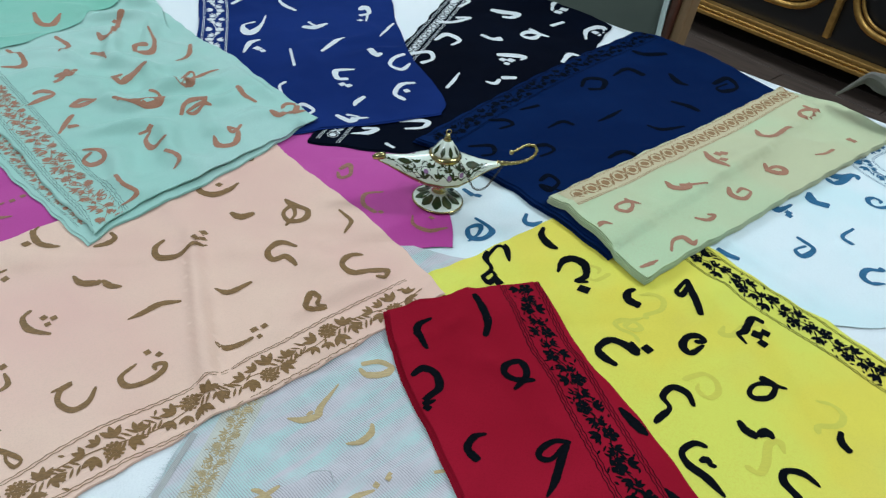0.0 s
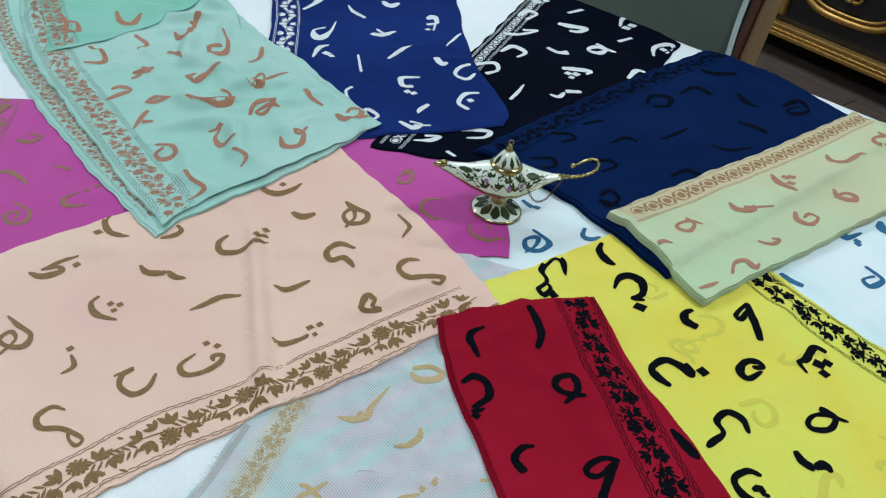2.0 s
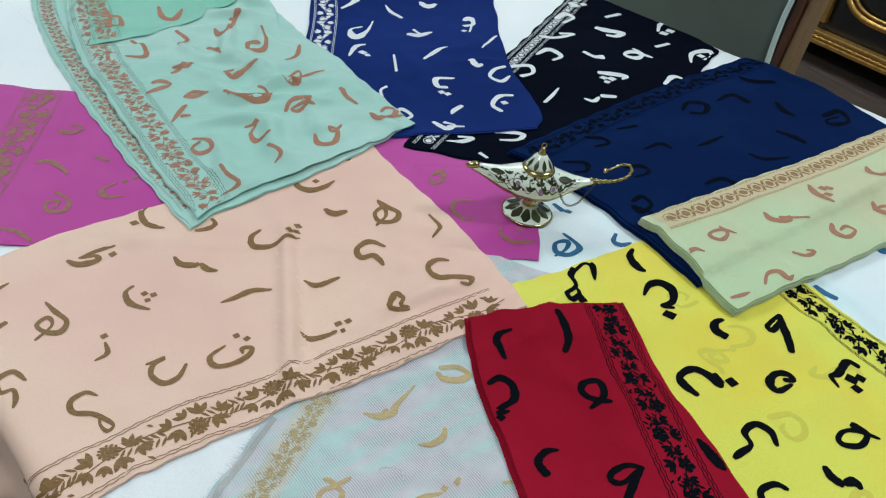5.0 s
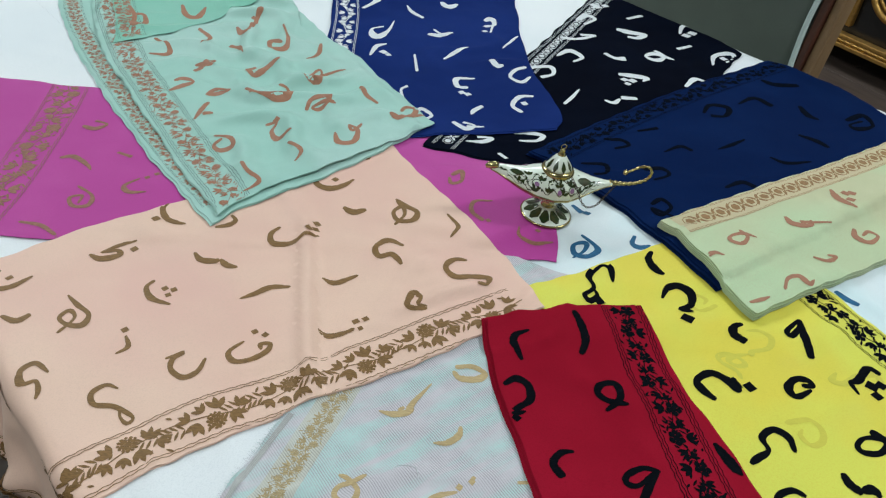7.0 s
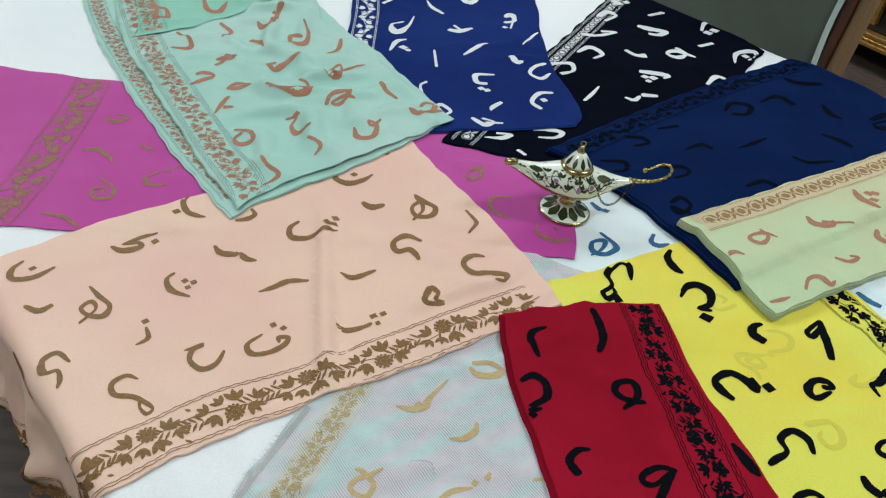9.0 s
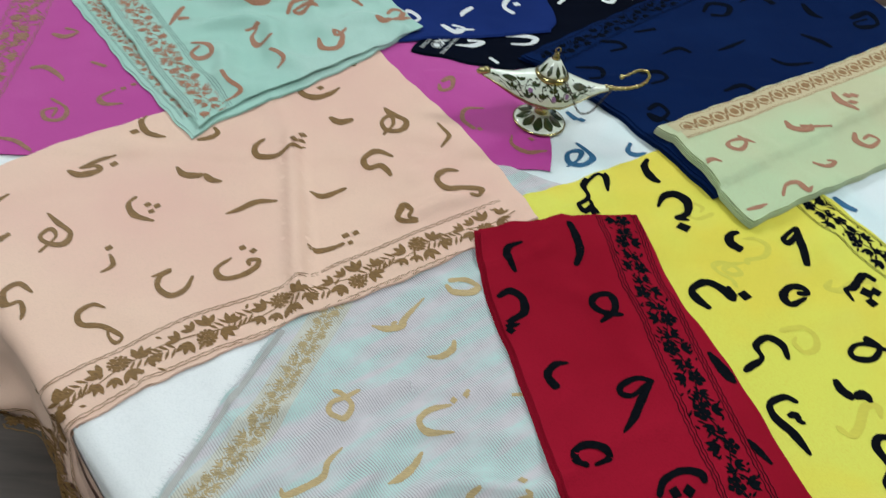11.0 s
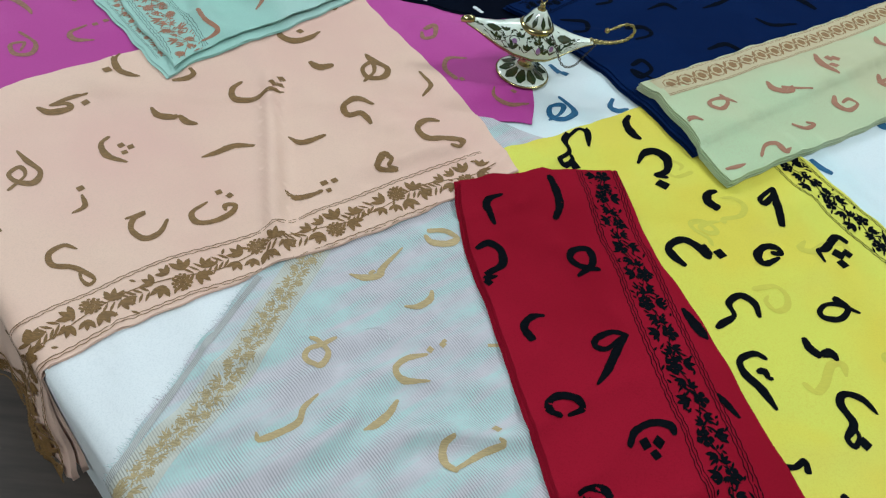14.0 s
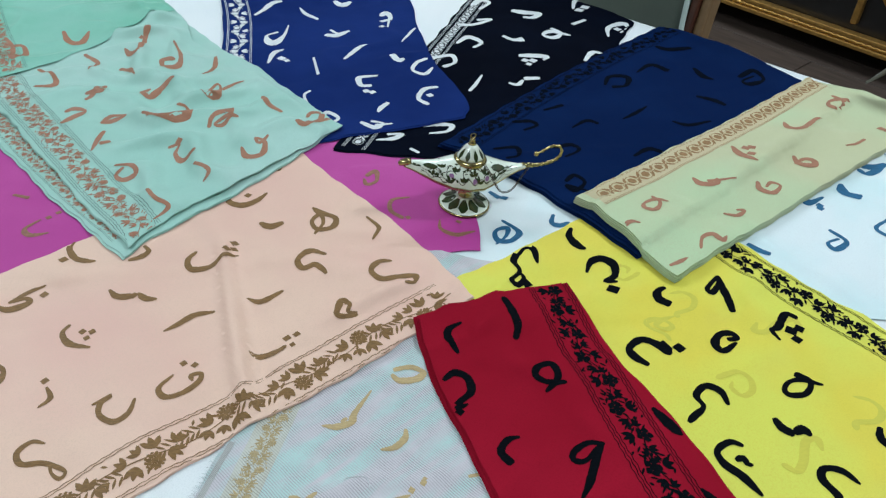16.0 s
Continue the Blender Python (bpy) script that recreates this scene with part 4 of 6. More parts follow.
BLUE = Cloth(scarf("royal blue crepe scarf with white letters and border"), M_BLUE, [(-0.174, 0.898), (-0.031, 0.936), (0.143, 0.988)],
             [(-0.327, 1.654), (-0.102, 1.674), (0.081, 1.633)], left=[(-0.227, 1.184), (-0.255, 1.391)], right=[(0.148, 1.041), (0.103, 1.229), (0.084, 1.483)],
             layers=2, thick=0.001, amp=0.003, seed=61, pleats=[(75, 0.10, 0.006, 0.4)], folds=[(-0.113, 1.021, -0.000, 1.378, 0.003, 0.02), (0.061, 1.041, 0.051, 1.327, 0.002, 0.02)])
letter(BLUE, T_WHITE, -0.196, 1.367, 0.052, [[(0.89, 1, 0.15), (0.55, 0.82, 0.35), (0.33, 0.32, 0.27), (0.01, -0, 0.17)]])
letter(BLUE, T_WHITE, -0.117, 1.347, 0.059, [[(-0.01, 1, 0.06), (0.22, 0.45, 0.18), (0.6, -0, 0.13)]])
letter(BLUE, T_WHITE, 0.029, 1.306, 0.069, [[(0.01, 0.78, 0.16), (0.16, 1, 0.27), (0.26, 0.62, 0.13), (0, 0.4, 0.2)], [(0.24, 0.73, 0.09), (0.17, 0, 0.06)]], [(0.03, 0.07, 0.08)])
letter(BLUE, T_WHITE, -0.067, 1.272, 0.042, [[(0, 0.21, 0.34), (0.49, 0.01, 0.5), (1.01, 0.42, 0.13)], [(0.2, 0.74, 0.16), (0.6, 0.02, 0.15)]])
letter(BLUE, T_WHITE, -0.165, 1.246, 0.075, [[(0.45, 1.01, 0.04), (0.38, 0.42, 0.11), (0.17, 0, 0.34), (-0, 0.39, 0.09), (0.25, 0.61, 0.08)]])
letter(BLUE, T_WHITE, -0.033, 1.184, 0.055, [[(0.67, 0.99, 0.15), (0.23, 0.41, 0.16), (0, -0, 0.08)]])
letter(BLUE, T_WHITE, -0.153, 1.168, 0.051, [[(0.42, 1, 0.09), (0.13, 0.76, 0.25), (0.01, 0.01, 0.1)]], [(0.4, 0.35, 0.15), (0.57, 0.2, 0.11)])
letter(BLUE, T_WHITE, -0.082, 1.122, 0.068, [[(0, 1, 0.07), (0.16, 0.01, 0.09)]])
letter(BLUE, T_WHITE, 0.043, 1.172, 0.022, [[(0.01, 0.92, 0.51), (0.49, 0.02, 0.7), (1, 0.28, 0.24)]])
letter(BLUE, T_WHITE, 0.063, 1.243, 0.069, [[(0.39, 1, 0.06), (0.26, 0.74, 0.1), (0, 0, 0.04)]])
letter(BLUE, T_WHITE, 0.077, 1.125, 0.057, [[(0.44, 1.01, 0.16), (0.13, 0.72, 0.16), (-0.01, 0.25, 0.14), (0.3, 0, 0.21), (0.56, 0.44, 0.09)]])
letter(BLUE, T_WHITE, -0.007, 1.068, 0.059, [[(0.47, 1, 0.1), (-0.01, 0.86, 0.2), (0.04, 0.41, 0.2), (0.31, 0.41, 0.22)]], [(0.16, 0.08, 0.1), (0.32, 0, 0.1)])
letter(BLUE, T_WHITE, 0.08, 1.026, 0.054, [[(0.6, 1.01, 0.13), (0.2, 0.87, 0.21), (0, 0.34, 0.16), (0.27, 0.01, 0.17)]], [(0.33, 0.52, 0.11)])
letter(BLUE, T_WHITE, -0.089, 1.037, 0.035, [[(0.24, 1, 0.2), (0, 0.66, 0.15), (0.13, -0.01, 0.2)]])
letter(BLUE, T_WHITE, 0.02, 1.005, 0.027, [[(0.56, 1.03, 0.31), (0.12, 0.43, 0.38), (-0.01, 0.01, 0.13)]])
letter(BLUE, T_WHITE, -0.006, 0.96, 0.045, [[(0, 0.43, 0.18), (0.45, -0, 0.29), (0.7, 0.27, 0.13), (0.33, 0.45, 0.19)], [(0.45, 0.15, 0.23), (1.01, 0.25, 0.1)]])
letter(BLUE, T_WHITE, -0.062, 0.984, 0.028, [[(0.01, 0.46, 0.24), (0.3, 0.99, 0.35), (0.87, 0.46, 0.25), (0.62, -0.01, 0.23)]])
letter(BLUE, T_WHITE, -0.054, 1.414, 0.029, [[(-0, 0.54, 0.44), (0.44, -0.01, 0.84), (1.01, 0.75, 0.29)]])
floral_border(BLUE, [(-0.189, 1.041), (-0.201, 1.184), (-0.227, 1.391), (-0.291, 1.633)], 0.042, T_WHITE, 10, 0.95, bold=1.1)

YELLOW = Cloth(scarf("bright yellow silk scarf with black letters and border"), M_YELLOW, [(0.355, 0.784), (0.430, 0.693), (0.453, 0.655), (0.491, 0.592), (0.518, 0.569), (0.557, 0.508), (0.668, 0.334), (0.789, 0.141)],
               [(0.061, 0.609), (0.263, 0.324), (0.506, -0.031)], left=[(0.252, 0.737)], layers=2, thick=0.0010, amp=0.002, seed=81, pleats=[(-20, 0.11, 0.003, 0.3), (40, 0.075, 0.002, 1.7)],
               folds=[(0.405, 0.607, 0.526, 0.364, 0.0015, 0.03)])
letter(YELLOW, T_BLACK, 0.156, 0.62, 0.066, [[(0.52, 0.57, 0.04), (0.51, 0.96, 0.11), (0.33, 1, 0.11), (0.13, 0.69, 0.1), (0.18, 0.37, 0.06), (-0, 0.11, 0.08), (0.09, -0, 0.09), (0.22, 0.18, 0.06), (0.18, 0.31, 0.07)]], [(0.24, 0.07, 0.09)])
letter(YELLOW, T_BLACK, 0.236, 0.682, 0.039, [[(0.15, 1, 0.09), (0.01, 0.63, 0.18), (0.16, 0.19, 0.23), (0.38, -0, 0.1)]])
letter(YELLOW, T_BLACK, 0.242, 0.613, 0.052, [[(0.01, 0.57, 0.05), (0.17, 0.89, 0.12), (0.43, 1, 0.18), (0.65, 0.8, 0.17), (0.59, 0.45, 0.12), (0.36, 0.28, 0.11), (0.6, 0.25, 0.08)]], [(0.43, -0.01, 0.13)])
letter(YELLOW, T_BLACK, 0.309, 0.586, 0.026, [[(0.49, 1.01, 0.15), (0.12, 0.8, 0.24), (-0, 0.39, 0.33), (0.42, 0.01, 0.28)]])
letter(YELLOW, T_BLACK, 0.368, 0.571, 0.059, [[(0.3, 0.98, 0.06), (-0.01, 0.64, 0.08), (0.03, 0.5, 0.1), (0.28, 0.8, 0.08)], [(0.31, 1, 0.09), (0.26, 0.54, 0.12), (0.23, 0, 0.11)]])
letter(YELLOW, T_BLACK, 0.099, 0.585, 0.018, [[(-0.02, 0.22, 0.41), (0.57, 0.18, 0.49)], [(0.56, 0.6, 0.32), (0.98, -0.02, 0.19)]])
letter(YELLOW, T_BLACK, 0.259, 0.506, 0.05, [[(0.28, 0, 0.1), (0.05, 0.24, 0.16), (0.01, 0.46, 0.12), (0.3, 0.66, 0.14), (0.58, 0.54, 0.15), (0.75, 0.33, 0.17), (0.82, 0.27, 0.07)], [(0.71, 0.61, 0.09), (0.85, 0.36, 0.06)]], [(1.01, 0.41, 0.11)])
letter(YELLOW, T_BLACK, 0.348, 0.52, 0.025, [[(0.57, 0.63, 0.18), (1, 0.66, 0.2), (0.86, 0.96, 0.25), (0.35, 0.89, 0.24), (-0.01, 0.4, 0.29), (0.21, 0.02, 0.24), (0.91, 0.45, 0.13)]])
letter(YELLOW, T_BLACK, 0.412, 0.529, 0.036, [[(0.96, 0.83, 0.12), (0.66, 1, 0.18), (0.24, 0.53, 0.19), (-0, 0.4, 0.13), (0.06, -0.01, 0.07)]], [(0.54, 0.35, 0.17), (0.81, 0.42, 0.14), (0.55, -0, 0.14)])
letter(YELLOW, T_BLACK, 0.393, 0.462, 0.04, [[(0.46, 0.65, 0.17), (0.74, 0.38, 0.13), (0.49, 0.05, 0.12), (0.1, 0.01, 0.15), (0.01, 0.18, 0.11), (0.23, 0.41, 0.09), (0.58, 0.45, 0.12), (1, 0.25, 0.07)]])
letter(YELLOW, T_BLACK, 0.288, 0.436, 0.044, [[(1.01, 0.4, 0.08), (0.98, 0.77, 0.15), (0.7, 0.93, 0.14), (0.41, 0.69, 0.12), (0.46, 0.38, 0.09), (0.18, 0.15, 0.14), (0.01, 0, 0.09)]])
letter(YELLOW, T_BLACK, 0.369, 0.415, 0.024, [[(0, 0.92, 0.18), (0.09, 0.44, 0.31), (0.44, 0.09, 0.27)], [(0.43, 0.16, 0.2), (0.84, 0.29, 0.35), (1.02, -0.02, 0.15)]])
letter(YELLOW, T_BLACK, 0.303, 0.359, 0.054, [[(0.47, 0.91, 0.07), (0.28, 1, 0.1), (0.01, 0.85, 0.09), (0.03, 0.59, 0.12), (0.24, 0.33, 0.13), (0.41, -0.01, 0.06)], [(0.23, 0.64, 0.08), (0.37, 0.68, 0.11), (0.39, 0.56, 0.08), (0.48, 0.54, 0.06)]])
letter(YELLOW, T_BLACK, 0.377, 0.331, 0.05, [[(0.7, 0.65, 0.05), (0.53, 0.94, 0.12), (0.25, 1.01, 0.1), (0.12, 0.81, 0.13), (0.22, 0.44, 0.12), (0.01, 0.14, 0.09), (0.1, 0.01, 0.09), (0.23, 0.19, 0.06), (0.19, 0.39, 0.08)]], [(0.29, 0.08, 0.1)])
letter(YELLOW, T_BLACK, 0.454, 0.397, 0.023, [[(0.22, 0.96, 0.16), (0.02, 0.49, 0.26), (0.17, -0.02, 0.21)]])
letter(YELLOW, T_BLACK, 0.313, 0.304, 0.024, [[(-0.01, 0.67, 0.19), (0.01, 0.23, 0.2), (0.54, 0.18, 0.17), (0.94, 0.43, 0.18), (0.98, -0.01, 0.2)]])
letter(YELLOW, T_BLACK, 0.358, 0.277, 0.013, [[(0.03, 0.98, 0.36), (0.46, 0.45, 0.46), (1.03, -0.01, 0.3)]])
floral_border(YELLOW, [(0.356, 0.751), (0.409, 0.679), (0.433, 0.640), (0.472, 0.579), (0.499, 0.548), (0.539, 0.491), (0.648, 0.324), (0.769, 0.131)], 0.042, T_BLACK, 12, 0.74, bold=1.0, fill=20, petals=5, head=0.18)

show = {"mim": [(0.285, 0.640, 0.030, 20), (0.350, 0.480, 0.034, 190)], "he": [(0.300, 0.555, 0.034, 170)], "ess": [(0.420, 0.545, 0.05, 170), (0.375, 0.400, 0.05, 20)],
        "cee": [(0.455, 0.440, 0.036, 180), (0.330, 0.590, 0.034, 200)]}
write_letters(YELLOW, show, T_GHOST, 0.16, 31, 0.0, "shadow_letter")

NAVY = Cloth(scarf("navy crepe scarf with blue-black letters, folded thick"), M_NAVY, [(0.106, 0.908), (0.253, 1.058), (0.409, 1.202), (0.527, 1.301)],
             [(0.307, 0.665), (0.532, 0.838), (0.736, 1.007)], left=[(0.199, 0.826)], right=[(0.598, 1.263), (0.687, 1.110)], layers=5, thick=0.0016, amp=0.002, seed=71, splay=0.005)
letter(NAVY, T_INK, 0.495, 1.207, 0.06, [[(0.01, 0.22, 0.18), (0.34, -0.01, 0.32), (1.01, 0.06, 0.23)]])
letter(NAVY, T_INK, 0.434, 1.119, 0.055, [[(-0, 0, 0.08), (0.57, 0.49, 0.25), (0.99, 0.09, 0.3)]])
letter(NAVY, T_INK, 0.534, 1.095, 0.04, [[(-0, 1.01, 0.21), (0.13, 0.3, 0.43), (0.49, 0.01, 0.14)]])
letter(NAVY, T_INK, 0.597, 1.076, 0.047, [[(-0.01, 0.53, 0.23), (0.7, 1, 0.33), (0.78, 0.32, 0.16), (0.19, -0, 0.35), (0.02, 0.25, 0.12), (0.56, 0.61, 0.15)]])
letter(NAVY, T_INK, 0.372, 1.072, 0.042, [[(-0.01, 0.14, 0.15), (0.34, 0.77, 0.26), (1, 0.7, 0.34), (0.77, 0.08, 0.21), (0.22, 0, 0.27)]])
letter(NAVY, T_INK, 0.371, 0.972, 0.046, [[(0.01, 0.01, 0.07), (0.5, 0.34, 0.21), (1.02, 0.79, 0.08)]])
letter(NAVY, T_INK, 0.505, 1.008, 0.035, [[(-0.01, 0.9, 0.24), (0.62, 0.47, 0.44), (0.99, -0.01, 0.26)]])
letter(NAVY, T_INK, 0.207, 0.942, 0.035, [[(0.01, 0.53, 0.17), (0.75, 0.69, 0.31), (1, 0.36, 0.21), (0.4, -0, 0.18)]])
letter(NAVY, T_INK, 0.291, 0.948, 0.042, [[(0.01, -0, 0.08), (0.61, 0.46, 0.23), (1, 0.26, 0.22)]])
letter(NAVY, T_INK, 0.442, 0.952, 0.058, [[(0, 0.19, 0.1), (0.37, 0, 0.18), (1.01, 0.19, 0.08)]])
letter(NAVY, T_INK, 0.171, 0.87, 0.032, [[(0.01, 0.81, 0.16), (1.02, 0.91, 0.33), (1.02, 0.21, 0.2), (0.47, 0.02, 0.22)]])
letter(NAVY, T_INK, 0.253, 0.785, 0.039, [[(-0.01, 0.63, 0.18), (0.38, 1.02, 0.26), (0.62, 0.58, 0.16), (0.21, 0.11, 0.26), (0.02, 0.42, 0.2), (0.71, 0.01, 0.09)]])
letter(NAVY, T_INK, 0.254, 0.866, 0.035, [[(0.01, 0.78, 0.29), (0.73, 1.01, 0.37), (0.94, 0.53, 0.19), (0.28, 0, 0.18)]])
letter(NAVY, T_INK, 0.358, 0.869, 0.042, [[(0.01, 0.01, 0.13), (0.63, 0.43, 0.28), (1.01, 0.17, 0.22)]])
letter(NAVY, T_INK, 0.26, 0.998, 0.033, [[(-0.01, -0, 0.16), (0.99, 0.52, 0.28)]])
floral_border(NAVY, [(0.129, 0.900), (0.268, 1.043), (0.419, 1.184), (0.547, 1.287)], 0.036, T_INK, 11, 0.9, fill=12)

OLIVE = Cloth(scarf("pistachio silk scarf with copper letters, folded in layers"), M_OLIVE, [(0.256, 0.762), (0.357, 0.832), (0.469, 0.910), (0.587, 0.996), (0.708, 1.087)],
              [(0.334, 0.617), (0.416, 0.676), (0.599, 0.800), (0.827, 0.950)], left=[(0.275, 0.735)], right=[(0.780, 1.043)], layers=5, thick=0.0020, amp=0.003, seed=91, splay=0.0018,
              folds=[(0.434, 0.775, 0.682, 0.950, 0.004, 0.02)])
letter(OLIVE, T_COPPER, 0.687, 0.979, 0.042, [[(0.4, 0.79, 0.22), (0.64, 0.38, 0.21), (0.35, -0, 0.12), (-0, 0.03, 0.32), (0.07, 0.34, 0.13), (0.49, 0.5, 0.25), (0.99, 0.47, 0.11)]])
letter(OLIVE, T_COPPER, 0.595, 0.917, 0.061, [[(0.01, 0.34, 0.07), (0.01, 0.07, 0.23), (0.32, 0.01, 0.19), (0.85, 0.44, 0.13), (1.01, 0.46, 0.03)]])
letter(OLIVE, T_COPPER, 0.492, 0.825, 0.046, [[(-0, 1, 0.13), (0.05, 0.43, 0.36), (0.35, -0, 0.12)]], [(0.37, 0.87, 0.14), (0.55, 0.89, 0.14), (0.36, 0.47, 0.14)])
letter(OLIVE, T_COPPER, 0.566, 0.835, 0.033, [[(0.19, 0.52, 0.2), (0.21, 0.09, 0.39), (0.82, -0.01, 0.36), (1, 0.35, 0.36), (0.6, 0.41, 0.21), (0.01, 0.01, 0.12)]])
letter(OLIVE, T_COPPER, 0.411, 0.781, 0.054, [[(0, 0.27, 0.08), (0.12, -0, 0.28), (0.49, 0.01, 0.17), (0.57, 0.22, 0.08)], [(0.3, 0.12, 0.16), (1.01, 0.16, 0.06)]])
letter(OLIVE, T_COPPER, 0.331, 0.728, 0.033, [[(0.45, 0.85, 0.17), (0.65, 0.45, 0.17), (0.35, -0, 0.23), (-0.01, 0.11, 0.26), (0.05, 0.4, 0.14), (0.53, 0.64, 0.24), (0.99, 0.47, 0.1)]])
letter(OLIVE, T_COPPER, 0.496, 0.772, 0.029, [[(0.04, 0.73, 0.22), (-0.01, 0.25, 0.41), (0.5, -0, 0.3), (1, 0.49, 0.17), (0.68, 0.72, 0.23), (0.3, 0.39, 0.14)]])
letter(OLIVE, T_COPPER, 0.43, 0.729, 0.029, [[(-0.01, 0.11, 0.15), (0.58, -0, 0.25), (1, 0.34, 0.2), (0.65, 0.36, 0.15)]])
letter(OLIVE, T_COPPER, 0.293, 0.691, 0.023, [[(-0, -0.01, 0.16), (0.49, 0.53, 0.39), (0.98, 0.4, 0.14)]])
letter(OLIVE, T_COPPER, 0.661, 0.88, 0.039, [[(-0.01, 0.01, 0.08), (0.45, 0.15, 0.14), (1, 0.5, 0.15)]])
letter(OLIVE, T_COPPER, 0.376, 0.662, 0.04, [[(-0, -0, 0.1), (0.22, 0.49, 0.14), (0.59, 0.65, 0.27), (0.76, 0.35, 0.23), (0.99, 0.58, 0.04)]])
letter(OLIVE, T_COPPER, 0.331, 0.635, 0.025, [[(0.01, 0.01, 0.17), (0.59, 0.28, 0.29), (1.01, 0.52, 0.08)]])
letter(OLIVE, T_COPPER, 0.739, 0.92, 0.013, [[(-0.01, 0.99, 1.03), (0.46, -0.01, 0.83)]])
OLIVE_BAND = [(0.274, 0.752), (0.368, 0.816), (0.479, 0.893), (0.597, 0.979), (0.718, 1.070)]
ground_band(OLIVE, OLIVE_BAND, 0.036, M_SAND, "sand-coloured border ground")
floral_border(OLIVE, [(0.274, 0.752), (0.368, 0.816), (0.479, 0.893), (0.597, 0.979), (0.718, 1.070)], 0.036, T_TAN, 13, style="chain")

PEACH = Cloth(scarf("peach silk scarf with bronze letters, hanging over the table edge"), M_PEACH,
              [(0.112, 0.596), (0.058, 0.560), (-0.006, 0.512), (-0.073, 0.469), (-0.098, 0.457), (-0.120, 0.438), (-0.165, 0.405), (-0.203, 0.376), (-0.252, 0.332), (-0.300, 0.278), (-0.338, 0.222)],
              [(-0.091, 0.910), (-0.210, 0.810), (-0.337, 0.707), (-0.457, 0.600), (-0.600, 0.455)], left=[(0.066, 0.688), (-0.050, 0.852)],
              layers=2, thick=0.0011, amp=0.002, seed=101, pleats=[(100, 0.16, 0.0035, 0.7), (20, 0.12, 0.002, 1.9)],
              folds=[(-0.165, 0.735, -0.100, 0.440, 0.010, 0.009), (-0.150, 0.735, -0.088, 0.480, -0.002, 0.012), (-0.215, 0.80, -0.150, 0.69, 0.005, 0.012), (-0.021, 0.734, -0.041, 0.612, 0.0015, 0.008)])
letter(PEACH, T_BROWN, -0.166, 0.782, 0.047, [[(-0, 0.5, 0.06), (0.08, 0.14, 0.16), (0.42, -0.01, 0.22), (0.76, 0.19, 0.17), (0.99, 0.55, 0.06)]], [(0.51, 0.43, 0.1)])
letter(PEACH, T_BROWN, -0.122, 0.739, 0.028, [[(-0.01, 0.29, 0.18), (0.44, 0.01, 0.39), (0.97, 0.26, 0.22)]])
letter(PEACH, T_BROWN, -0.063, 0.721, 0.053, [[(0.01, 0.99, 0.07), (0.19, 0.79, 0.17), (0.53, 0.58, 0.13), (0.48, 0.19, 0.15), (0.15, 0.15, 0.13), (0.02, 0.46, 0.08), (0.19, 0.72, 0.13), (0.27, 0.36, 0.07), (0.1, -0.01, 0.08)]])
letter(PEACH, T_BROWN, -0.193, 0.667, 0.054, [[(0.14, 0.53, 0.07), (-0, 0.28, 0.11), (0.1, 0.01, 0.14), (0.43, 0.03, 0.14), (0.68, 0.19, 0.12), (0.81, 0.27, 0.12), (1, 0.37, 0.07)]], [(0.76, 0.47, 0.09), (0.87, 0.76, 0.09), (0.89, 0.55, 0.08)])
letter(PEACH, T_BROWN, -0.123, 0.861, 0.017, [[(-0.02, 0.94, 0.32), (0.41, 0.15, 0.6), (0.98, -0, 0.54)]])
letter(PEACH, T_BROWN, -0.325, 0.684, 0.041, [[(0.14, 1.01, 0.11), (-0.01, 0.63, 0.15), (0.25, 0.15, 0.18), (0.57, 0.01, 0.17), (0.85, -0, 0.06)]], [(-0, 0.06, 0.13)])
letter(PEACH, T_BROWN, -0.256, 0.681, 0.024, [[(0.01, -0.01, 0.17), (0.54, 0.22, 0.3), (0.79, 0.61, 0.23), (0.52, 0.98, 0.14)]])
letter(PEACH, T_BROWN, -0.371, 0.613, 0.041, [[(0.01, 0.08, 0.1), (0.35, -0.01, 0.22), (0.71, 0.25, 0.18), (0.59, 0.41, 0.13), (0.26, 0.24, 0.07), (0.57, 0.6, 0.13), (0.96, 0.84, 0.06)]], [(1, 0.53, 0.11)])
letter(PEACH, T_BROWN, -0.265, 0.622, 0.051, [[(-0, 0.29, 0.06), (0.2, 0.1, 0.15), (0.49, 0.12, 0.16), (0.52, 0.21, 0.05)], [(0.58, 0.2, 0.08), (0.77, 0.03, 0.16), (1, 0.01, 0.06)]])
letter(PEACH, T_BROWN, -0.074, 0.65, 0.04, [[(0.78, 0.85, 0.11), (0.32, 1.01, 0.24), (0.01, 0.61, 0.16), (0.16, 0.29, 0.19), (0.47, 0.41, 0.18), (0.68, 0.23, 0.16), (0.81, 0.01, 0.1)]])
letter(PEACH, T_BROWN, 0.007, 0.621, 0.046, [[(0.48, 0.92, 0.08), (0.16, 0.9, 0.17), (-0.01, 0.57, 0.13), (0.23, 0.2, 0.19), (0.61, 0.26, 0.17), (0.98, 0.26, 0.19), (0.97, 0.01, 0.08), (0.75, -0, 0.15)]])
letter(PEACH, T_BROWN, 0.002, 0.704, 0.048, [[(-0.01, 0.99, 0.06), (0.29, 0.45, 0.11), (0.13, -0.01, 0.05)]])
letter(PEACH, T_BROWN, -0.123, 0.612, 0.037, [[(0.01, 0.17, 0.06), (0.44, 0, 0.19), (1.01, 0.41, 0.09)]])
